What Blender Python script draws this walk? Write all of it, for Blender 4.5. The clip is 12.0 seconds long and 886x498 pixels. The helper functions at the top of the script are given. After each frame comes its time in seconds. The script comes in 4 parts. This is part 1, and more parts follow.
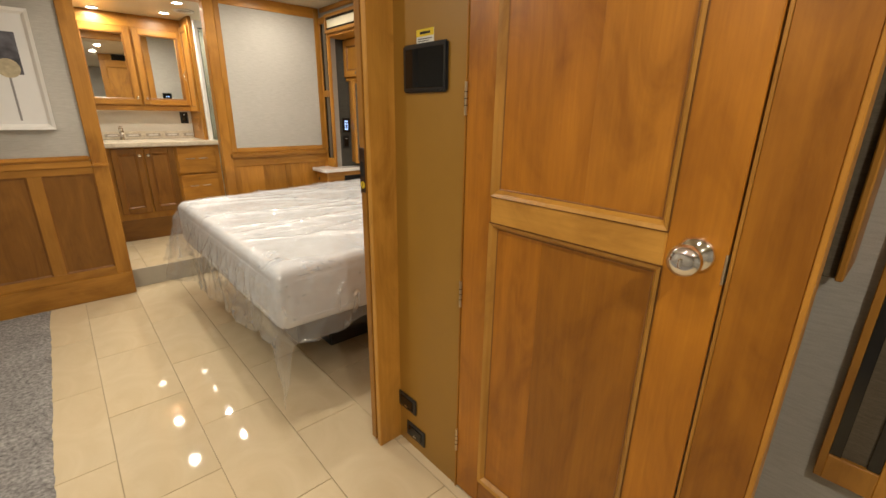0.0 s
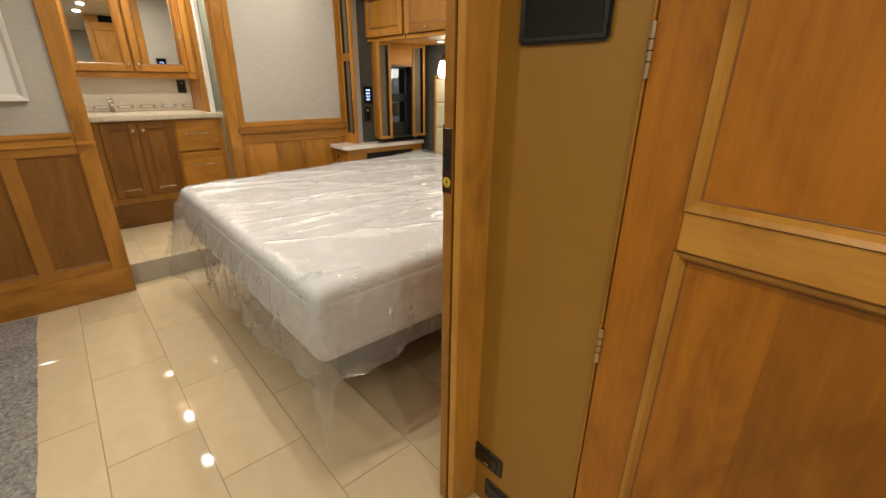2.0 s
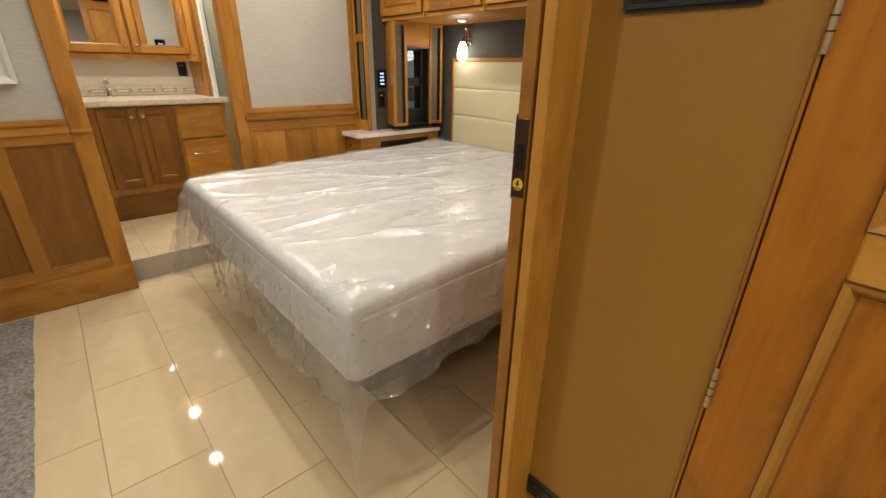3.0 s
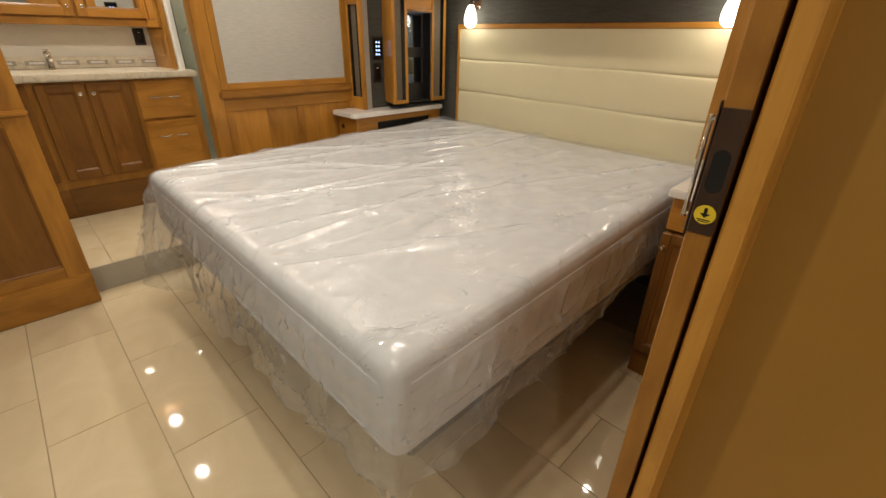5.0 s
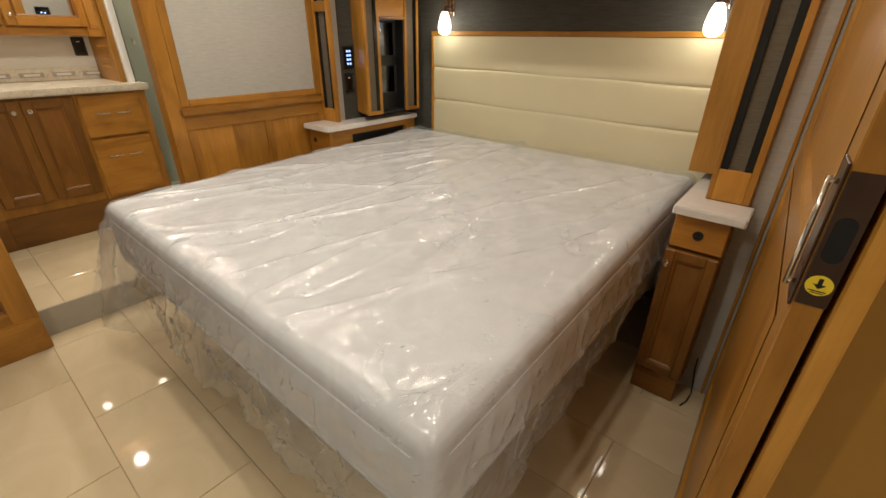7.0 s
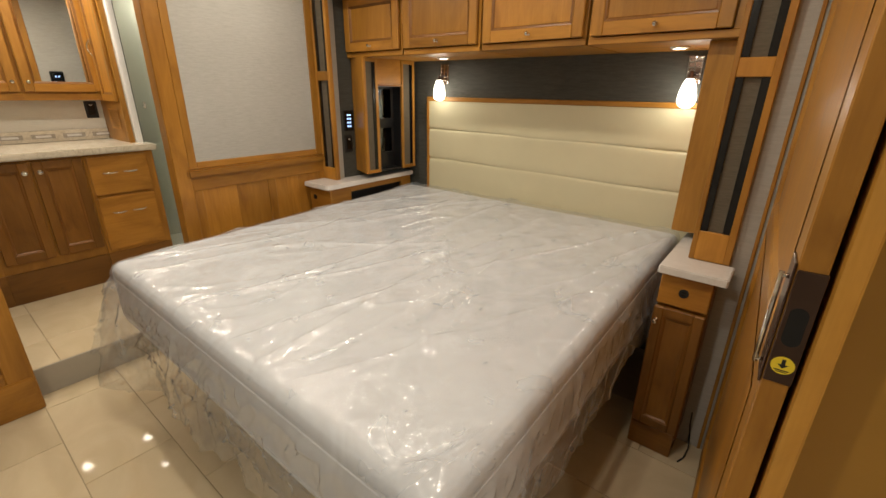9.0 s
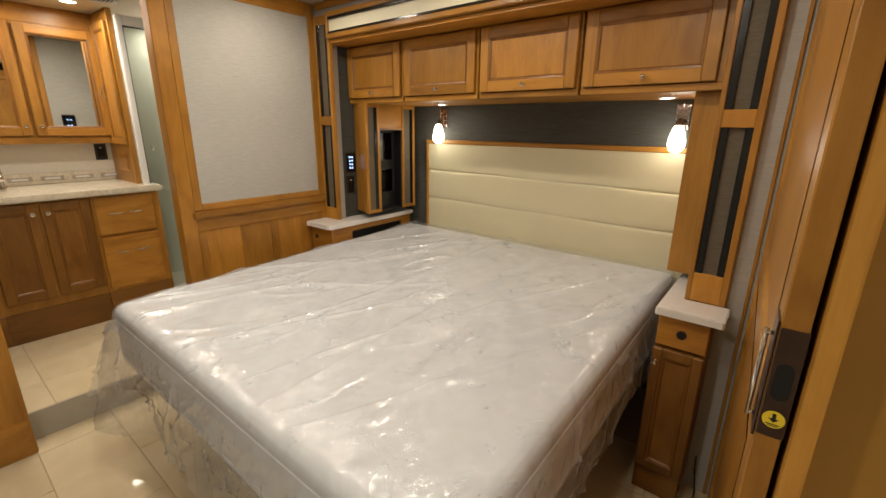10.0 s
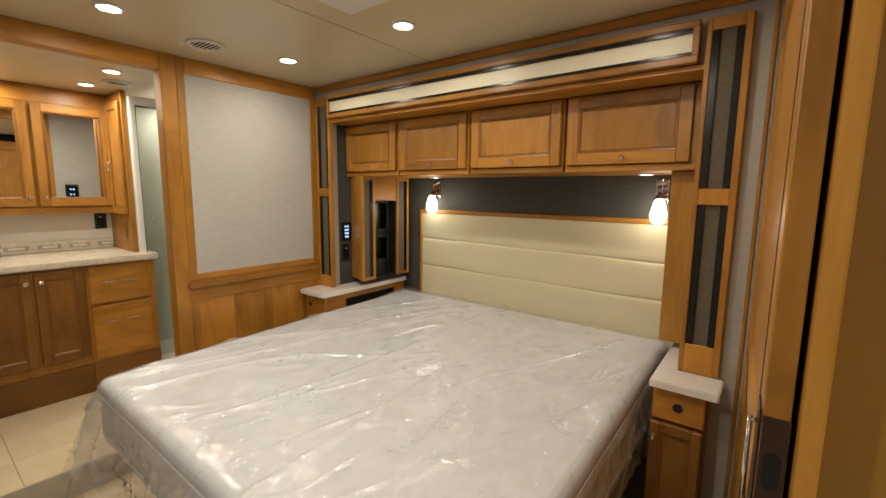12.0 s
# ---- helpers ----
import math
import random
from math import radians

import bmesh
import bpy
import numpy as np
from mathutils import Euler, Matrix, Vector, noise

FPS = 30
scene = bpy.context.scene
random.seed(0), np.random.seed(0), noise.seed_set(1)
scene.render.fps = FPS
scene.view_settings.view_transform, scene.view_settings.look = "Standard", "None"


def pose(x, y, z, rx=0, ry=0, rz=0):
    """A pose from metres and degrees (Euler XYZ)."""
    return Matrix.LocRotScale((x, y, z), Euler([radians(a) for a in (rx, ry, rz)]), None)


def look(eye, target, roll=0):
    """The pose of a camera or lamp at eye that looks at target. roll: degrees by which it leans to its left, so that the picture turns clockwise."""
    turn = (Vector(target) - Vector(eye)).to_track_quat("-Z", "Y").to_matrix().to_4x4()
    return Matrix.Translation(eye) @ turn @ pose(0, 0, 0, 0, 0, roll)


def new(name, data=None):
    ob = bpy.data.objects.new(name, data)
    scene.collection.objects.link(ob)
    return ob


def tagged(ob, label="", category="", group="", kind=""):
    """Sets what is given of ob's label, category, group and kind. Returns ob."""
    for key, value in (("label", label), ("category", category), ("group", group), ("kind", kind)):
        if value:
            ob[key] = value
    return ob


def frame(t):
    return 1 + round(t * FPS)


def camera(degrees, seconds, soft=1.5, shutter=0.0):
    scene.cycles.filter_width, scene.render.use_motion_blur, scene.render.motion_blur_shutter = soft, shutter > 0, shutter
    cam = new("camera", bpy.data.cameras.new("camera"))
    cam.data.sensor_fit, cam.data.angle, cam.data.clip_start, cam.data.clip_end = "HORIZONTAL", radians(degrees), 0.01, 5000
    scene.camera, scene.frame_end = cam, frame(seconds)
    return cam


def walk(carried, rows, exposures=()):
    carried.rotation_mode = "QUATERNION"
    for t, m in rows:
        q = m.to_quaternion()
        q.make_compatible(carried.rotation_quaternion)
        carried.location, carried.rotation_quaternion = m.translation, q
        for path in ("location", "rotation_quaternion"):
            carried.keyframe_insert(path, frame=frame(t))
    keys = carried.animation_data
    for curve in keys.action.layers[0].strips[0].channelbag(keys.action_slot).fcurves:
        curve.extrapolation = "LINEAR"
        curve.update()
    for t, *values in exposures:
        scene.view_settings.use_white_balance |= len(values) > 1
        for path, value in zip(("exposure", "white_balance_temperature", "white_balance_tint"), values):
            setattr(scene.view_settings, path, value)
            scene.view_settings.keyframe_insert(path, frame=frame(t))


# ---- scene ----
cam = camera(92.4, 12.0)
PATH = [
    (0, (-0.084, -0.062, 1.36), (1.186, 1.357, 0.751), 0.8),
    (0.5, (-0.066, 0.073, 1.358), (1.197, 1.488, 0.724), 0.6),
    (1, (-0.047, 0.163, 1.355), (1.207, 1.571, 0.688), 0.7),
    (1.5, (-0.023, 0.318, 1.347), (1.228, 1.713, 0.649), 0.9),
    (2, (0.006, 0.477, 1.346), (1.245, 1.866, 0.613), 0.7),
    (2.5, (0.011, 0.618, 1.338), (1.242, 1.998, 0.575), 0.9),
    (3, (0.026, 0.715, 1.333), (1.25, 2.086, 0.543), 0.9),
    (5, (0.113, 1.126, 1.309), (1.38, 2.392, 0.419), 1.1),
    (5.5, (0.125, 1.216, 1.319), (1.427, 2.436, 0.416), 0.8),
    (6, (0.12, 1.277, 1.329), (1.464, 2.449, 0.425), 0.9),
    (6.5, (0.126, 1.311, 1.342), (1.492, 2.457, 0.435), 0.5),
    (8.5, (0.073, 1.313, 1.421), (1.518, 2.461, 0.65), 0.8),
    (9, (0.073, 1.303, 1.439), (1.537, 2.472, 0.739), 0.7),
    (9.5, (0.062, 1.302, 1.459), (1.548, 2.485, 0.833), 0.7),
    (10, (0.054, 1.294, 1.482), (1.559, 2.491, 0.931), 0.6),
    (10.5, (0.036, 1.288, 1.495), (1.565, 2.49, 1.029), 0.7),
    (11, (0.039, 1.275, 1.514), (1.58, 2.487, 1.118), 0.5),
    (11.5, (0.039, 1.274, 1.526), (1.594, 2.488, 1.196), 0.5),
    (12, (0.031, 1.278, 1.53), (1.6, 2.488, 1.262), 0.6),
]
walk(cam, [(t, look(eye, target, roll)) for t, eye, target, roll in PATH],
     exposures=[(0, 0.34), (1, 0.24), (2, 0.17), (3, 0.16), (5, -0.04), (6.5, -0.10), (12, -0.11)])

# ---- world, lights, exposure ----
world = bpy.data.worlds.new("world")
scene.world = world
world.use_nodes = True
world.node_tree.nodes["Background"].inputs[0].default_value = (0.9, 0.92, 1.0, 1)
world.node_tree.nodes["Background"].inputs[1].default_value = 0.02
scene.view_settings.exposure = 0.0
CEIL = 2.215
WARM = (1.0, 0.895, 0.74)
# recessed ceiling lights, x y and watts; last five unseen, added to brighten
PUCKS = [(1.407, 2.56, 4.4), (1.398, 3.385, 4.4), (0.614, 3.35, 4.3), (0.614, 2.56, 4.0), (1.41, 1.74, 2.6), (0.614, 1.74, 3.4), (0.905, 4.965, 4.0),
         (0.905, 4.43, 4.0), (0.39, 5.165, 5.0), (0.385, 4.385, 5.0), (0.05, 0.25, 3.0), (-0.55, 0.45, 6), (-0.55, 2.0, 10.0), (0.05, -0.7, 13.0), (1.55, 5.2, 4)]
for px, py, watts in PUCKS:
    ld = bpy.data.lights.new("puck_and_fill_lamp", "AREA")
    ld.shape, ld.size, ld.energy, ld.color = "DISK", 0.075, watts, WARM
    lo = new("puck_and_fill_lamp", ld)
    lo.matrix_world = pose(px, py, CEIL - 0.022)
    tagged(lo, kind="structure")


# ---- materials ----
def mat(name):
    m = bpy.data.materials.new(name)
    m.use_nodes = True
    n, l = m.node_tree.nodes, m.node_tree.links
    return m, n, l, n["Principled BSDF"]


def mapped(n, l, scale):
    co = n.new("ShaderNodeTexCoord")
    mp = n.new("ShaderNodeMapping")
    mp.inputs["Scale"].default_value = scale
    l.new(co.outputs["Object"], mp.inputs[0])
    return mp.outputs[0]


def noise_tex(n, l, vec, scale, detail=4, rough=0.55, dist=0.0):
    t = n.new("ShaderNodeTexNoise")
    t.inputs["Scale"].default_value, t.inputs["Detail"].default_value = scale, detail
    t.inputs["Roughness"].default_value, t.inputs["Distortion"].default_value = rough, dist
    l.new(vec, t.inputs["Vector"])
    return t.outputs["Fac"]


def ramp(n, l, fac, stops):
    r = n.new("ShaderNodeValToRGB")
    el = r.color_ramp.elements
    while len(el) < len(stops):
        el.new(0.5)
    for e, (p, c) in zip(el, stops):
        e.position, e.color = p, (*c, 1)
    l.new(fac, r.inputs[0])
    return r.outputs[0]


def mixc(n, l, fac, a, b, blend="MIX"):
    m = n.new("ShaderNodeMix")
    m.data_type, m.blend_type = "RGBA", blend
    if isinstance(fac, float):
        m.inputs[0].default_value = fac
    else:
        l.new(fac, m.inputs[0])
    for i, v in ((6, a), (7, b)):
        if isinstance(v, tuple):
            m.inputs[i].default_value = (*v, 1)
        else:
            l.new(v, m.inputs[i])
    return m.outputs[2]


def bump(n, l, bsdf, height, strength, dist=0.002):
    b = n.new("ShaderNodeBump")
    b.inputs["Strength"].default_value, b.inputs["Distance"].default_value = strength, dist
    l.new(height, b.inputs["Height"])
    l.new(b.outputs[0], bsdf.inputs["Normal"])


def wood(name, dark, mid, light, grain, rough=0.36):
    """Stained maple with streaks along one axis, soft blotches, and a shift from board to board."""
    m, n, l, b = mat(name)
    s = {"x": (1.6, 34, 34), "y": (34, 1.6, 34), "z": (34, 34, 1.6)}[grain]
    oi = n.new("ShaderNodeObjectInfo")
    add = n.new("ShaderNodeVectorMath")
    add.operation = "MULTIPLY_ADD"
    add.inputs[1].default_value = (37, 21, 53)
    vec = mapped(n, l, s)
    l.new(oi.outputs["Random"], add.inputs[0])
    l.new(vec, add.inputs[2])
    streak = noise_tex(n, l, add.outputs[0], 2.3, 7, 0.62, 0.15)
    s2 = {"x": (1.5, 4.5, 4.5), "y": (4.5, 1.5, 4.5), "z": (4.5, 4.5, 1.5)}[grain]
    shift = n.new("ShaderNodeVectorMath")
    shift.operation = "MULTIPLY_ADD"
    shift.inputs[1].default_value = (11, 17, 7)
    l.new(oi.outputs["Random"], shift.inputs[0])
    l.new(mapped(n, l, s2), shift.inputs[2])
    blotch = noise_tex(n, l, shift.outputs[0], 1.5, 5, 0.58, 1.1)
    soft_dark = tuple(d * 0.45 + c * 0.55 for d, c in zip(dark, mid))
    soft_light = tuple(d * 0.55 + c * 0.45 for d, c in zip(light, mid))
    col = ramp(n, l, streak, [(0.3, soft_dark), (0.52, mid), (0.72, soft_light)])
    col2 = ramp(n, l, blotch, [(0.26, (0.60, 0.53, 0.44)), (0.46, (0.93, 0.91, 0.88)), (0.70, (1.17, 1.18, 1.20))])
    out = mixc(n, l, 1.0, col, col2, "MULTIPLY")
    hv = n.new("ShaderNodeHueSaturation")
    mr = n.new("ShaderNodeMapRange")
    mr.inputs[3].default_value, mr.inputs[4].default_value = 0.76, 1.14
    l.new(oi.outputs["Random"], mr.inputs[0])
    l.new(mr.outputs[0], hv.inputs["Value"])
    l.new(out, hv.inputs["Color"])
    # a few small knots and mineral flecks
    knot = noise_tex(n, l, mapped(n, l, (1, 1, 1)), 7.0, 2, 0.4)
    kf = ramp(n, l, knot, [(0.76, (0, 0, 0)), (0.84, (0.7, 0.7, 0.7))])
    l.new(mixc(n, l, kf, hv.outputs[0], tuple(c * 0.45 for c in dark)), b.inputs["Base Color"])
    rr = n.new("ShaderNodeMapRange")
    rr.inputs[3].default_value, rr.inputs[4].default_value = rough - 0.06, rough + 0.1
    l.new(blotch, rr.inputs[0])
    l.new(rr.outputs[0], b.inputs["Roughness"])
    b.inputs["Coat Weight"].default_value, b.inputs["Coat Roughness"].default_value = 0.08, 0.25
    b.inputs["Specular IOR Level"].default_value = 0.4
    bump(n, l, b, streak, 0.05, 0.001)
    return m


HONEY = ((0.345, 0.147, 0.019), (0.425, 0.194, 0.028), (0.490, 0.233, 0.038))
AMBER = ((0.285, 0.099, 0.007), (0.385, 0.146, 0.010), (0.460, 0.186, 0.014))
WZ, WX, WY = (wood("honey_maple_" + a, *HONEY, a) for a in "zxy")
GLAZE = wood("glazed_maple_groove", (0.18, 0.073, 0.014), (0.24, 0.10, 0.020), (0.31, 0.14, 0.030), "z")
# browner stain for wainscot and vanity; on the nightstand it paints in shade
RUSSET_SHADE = wood("russet_shade_maple", (0.185, 0.077, 0.011), (0.215, 0.092, 0.014), (0.255, 0.112, 0.019), "z")
RUSSET_SHADE_X = wood("russet_shade_maple_x", (0.185, 0.077, 0.011), (0.215, 0.092, 0.014), (0.255, 0.112, 0.019), "x")
PALE_Z, PALE_X = (wood("pale_maple_" + a, (0.44, 0.205, 0.032), (0.53, 0.265, 0.046), (0.60, 0.315, 0.062), a) for a in "zx")
AMBER_LIGHT = wood("light_amber_maple", (0.37, 0.135, 0.011), (0.475, 0.188, 0.016), (0.55, 0.23, 0.022), "z")
HZ, HX, HY = (wood("amber_maple_" + a, *AMBER, a) for a in "zxy")


def fabric(name, c1, c2, scale, rough=0.85, strength=0.35):
    m, n, l, b = mat(name)
    across = noise_tex(n, l, mapped(n, l, (scale * 0.12, scale * 0.12, scale)), 1.0, 3, 0.6)
    fine = noise_tex(n, l, mapped(n, l, (scale * 2, scale * 2, scale * 2.5)), 1.0, 2, 0.6)
    big = noise_tex(n, l, mapped(n, l, (2, 2, 2)), 1.0, 2)
    c = mixc(n, l, 0.45, across, fine)
    col = ramp(n, l, c, [(0.36, c1), (0.64, c2)])
    col = mixc(n, l, 1.0, col, ramp(n, l, big, [(0.3, (0.94, 0.94, 0.94)), (0.7, (1.03, 1.03, 1.03))]), "MULTIPLY")
    l.new(col, b.inputs["Base Color"])
    b.inputs["Roughness"].default_value = rough
    bump(n, l, b, c, strength, 0.0012)
    return m


LINEN = fabric("grey_linen_wallcovering", (0.40, 0.385, 0.35), (0.49, 0.475, 0.44), 160)
BATHWALL = fabric("cream_bath_wallcovering", (0.60, 0.565, 0.49), (0.67, 0.635, 0.56), 160)
SLATE = fabric("slate_wallcovering", (0.050, 0.050, 0.043), (0.082, 0.082, 0.070), 120)
TAUPE = fabric("taupe_weave", (0.100, 0.080, 0.054), (0.155, 0.128, 0.090), 240)
DARKCLOTH = fabric("dark_bed_base_cloth", (0.03, 0.028, 0.025), (0.06, 0.055, 0.05), 150)


def plain(name, col, rough=0.5, metal=0.0, vary=0.06, scale=9.0, relief=0.0, emit=None, power=0.0, coat=0.0):
    m, n, l, b = mat(name)
    f = noise_tex(n, l, mapped(n, l, (1, 1, 1)), scale, 4)
    lo = tuple(max(0, c * (1 - vary)) for c in col)
    hi = tuple(min(1, c * (1 + vary)) for c in col)
    l.new(ramp(n, l, f, [(0.3, lo), (0.7, hi)]), b.inputs["Base Color"])
    mr = n.new("ShaderNodeMapRange")
    mr.inputs[3].default_value, mr.inputs[4].default_value = rough * 0.8, min(1, rough * 1.25)
    l.new(f, mr.inputs[0])
    l.new(mr.outputs[0], b.inputs["Roughness"])
    b.inputs["Metallic"].default_value = metal
    b.inputs["Coat Weight"].default_value = coat
    if relief:
        bump(n, l, b, noise_tex(n, l, mapped(n, l, (1, 1, 1)), scale * 12, 3), relief, 0.001)
    if emit:
        b.inputs["Emission Color"].default_value, b.inputs["Emission Strength"].default_value = (*emit, 1), power
    return m


def tile_material():
    m, n, l, b = mat("polished_cream_porcelain")
    oi = n.new("ShaderNodeObjectInfo")
    cloud = noise_tex(n, l, mapped(n, l, (3, 2, 3)), 1.3, 5, 0.6, 0.8)
    col = ramp(n, l, cloud, [(0.3, (0.62, 0.505, 0.325)), (0.7, (0.72, 0.605, 0.42))])
    hv = n.new("ShaderNodeHueSaturation")
    mr = n.new("ShaderNodeMapRange")
    mr.inputs[3].default_value, mr.inputs[4].default_value = 0.95, 1.05
    l.new(oi.outputs["Random"], mr.inputs[0])
    l.new(mr.outputs[0], hv.inputs["Value"])
    l.new(col, hv.inputs["Color"])
    l.new(hv.outputs[0], b.inputs["Base Color"])
    b.inputs["Roughness"].default_value = 0.045
    bump(n, l, b, noise_tex(n, l, mapped(n, l, (1, 1, 1)), 6, 2), 0.02, 0.002)
    return m


PANELTAN = plain("tan_vinyl_panel", (0.340, 0.178, 0.026), 0.42, scale=5, relief=0.25, vary=0.05)
TILE = tile_material()
GROUT = plain("grout", (0.43, 0.345, 0.23), 0.8, relief=0.3)
CEILING = plain("beige_vinyl_ceiling", (0.62, 0.545, 0.375), 0.30, scale=3, relief=0.03, vary=0.03)
CREAM = plain("cream_vinyl_upholstery", (0.635, 0.585, 0.395), 0.42, scale=4, relief=0.15, vary=0.03)
CREAMBAND = plain("cream_valance_vinyl", (0.80, 0.74, 0.56), 0.45, scale=5, vary=0.03)
BLACKGLOSS = plain("black_lacquer_strip", (0.008, 0.007, 0.006), 0.18)
BLACK = plain("black_plastic", (0.012, 0.012, 0.013), 0.32)
# near-black colour standing in for shade in slots, holes and outside
DARK_FILL = plain("painted_shade_black", (0.006, 0.005, 0.004), 0.9)
SCREENGLASS = plain("black_screen_glass", (0.006, 0.007, 0.008), 0.035)
BRONZE = plain("bronze_lock_metal", (0.10, 0.062, 0.045), 0.28, 0.85, vary=0.2)
CHROME = plain("chrome", (0.80, 0.78, 0.75), 0.08, 1.0, vary=0.02)
STEEL = plain("hinge_metal", (0.62, 0.52, 0.36), 0.3, 1.0)
WHITE = plain("white_paint", (0.78, 0.77, 0.75), 0.45, vary=0.03)
MAT = plain("white_mat_board", (0.74, 0.74, 0.74), 0.8, vary=0.02)
WHITEPLASTIC = plain("white_plastic", (0.76, 0.74, 0.70), 0.4, vary=0.03)
MATTRESS = plain("white_mattress_cloth", (0.715, 0.73, 0.755), 0.85, scale=14, relief=0.3, vary=0.03)
YELLOW = plain("yellow_sticker", (0.80, 0.60, 0.03), 0.45)
PAPER = plain("white_paper", (0.75, 0.74, 0.70), 0.6)
MIRROR = plain("mirror", (0.86, 0.87, 0.86), 0.015, 1.0, vary=0.005)
LED = plain("led_diffuser", (0.9, 0.88, 0.84), 0.5, emit=(1.0, 0.90, 0.72), power=35)
DIGITS = plain("lit_keypad_digits", (0.1, 0.2, 0.5), 0.5, emit=(0.38, 0.56, 1.0), power=3.0)
SHADE = plain("lit_opal_glass", (0.85, 0.8, 0.7), 0.35, emit=(1.0, 0.93, 0.78), power=9)
RISER = plain("grey_step_riser", (0.42, 0.385, 0.32), 0.35)
PRINT_DARK = plain("dark_print", (0.09, 0.09, 0.11), 0.6, vary=0.6, scale=16)
PRINT_TAN = plain("tan_print", (0.42, 0.36, 0.24), 0.6, vary=0.3, scale=22)
PRINT_GREY = plain("grey_print", (0.25, 0.24, 0.24), 0.6)


def stone(name, a, b_, vein):
    m, n, l, b = mat(name)
    f = noise_tex(n, l, mapped(n, l, (1, 1, 1)), 14, 8, 0.65, 1.2)
    v = noise_tex(n, l, mapped(n, l, (2, 3, 2)), 3, 5, 0.6, 2.5)
    c = ramp(n, l, f, [(0.32, a), (0.66, b_)])
    l.new(mixc(n, l, ramp(n, l, v, [(0.47, (0, 0, 0)), (0.5, (0.5, 0.5, 0.5)), (0.53, (0, 0, 0))]), c, vein), b.inputs["Base Color"])
    b.inputs["Roughness"].default_value = 0.16
    return m


QUARTZ = stone("white_speckled_quartz", (0.72, 0.69, 0.66), (0.79, 0.765, 0.74), (0.70, 0.665, 0.63))
VANITYSTONE = stone("cream_marbled_quartz", (0.60, 0.53, 0.41), (0.76, 0.70, 0.58), (0.42, 0.35, 0.25))
MOSAIC = stone("striped_mosaic_tile", (0.36, 0.32, 0.26), (0.50, 0.46, 0.40), (0.3, 0.27, 0.22))


def glass_material(name, tint, rough=0.02):
    m, n, l, b = mat(name)
    tr = n.new("ShaderNodeBsdfTransparent")
    tr.inputs[0].default_value = (*tint, 1)
    gl = n.new("ShaderNodeBsdfGlossy")
    gl.inputs[1].default_value = rough
    fr = n.new("ShaderNodeFresnel")
    fr.inputs[0].default_value = 1.45
    mx = n.new("ShaderNodeMixShader")
    l.new(fr.outputs[0], mx.inputs[0])
    l.new(tr.outputs[0], mx.inputs[1])
    l.new(gl.outputs[0], mx.inputs[2])
    l.new(mx.outputs[0], n["Material Output"].inputs[0])
    return m


GLASS = glass_material("window_glass", (0.8, 0.86, 0.9))
SHOWERGLASS = glass_material("shower_glass", (0.78, 0.83, 0.79))


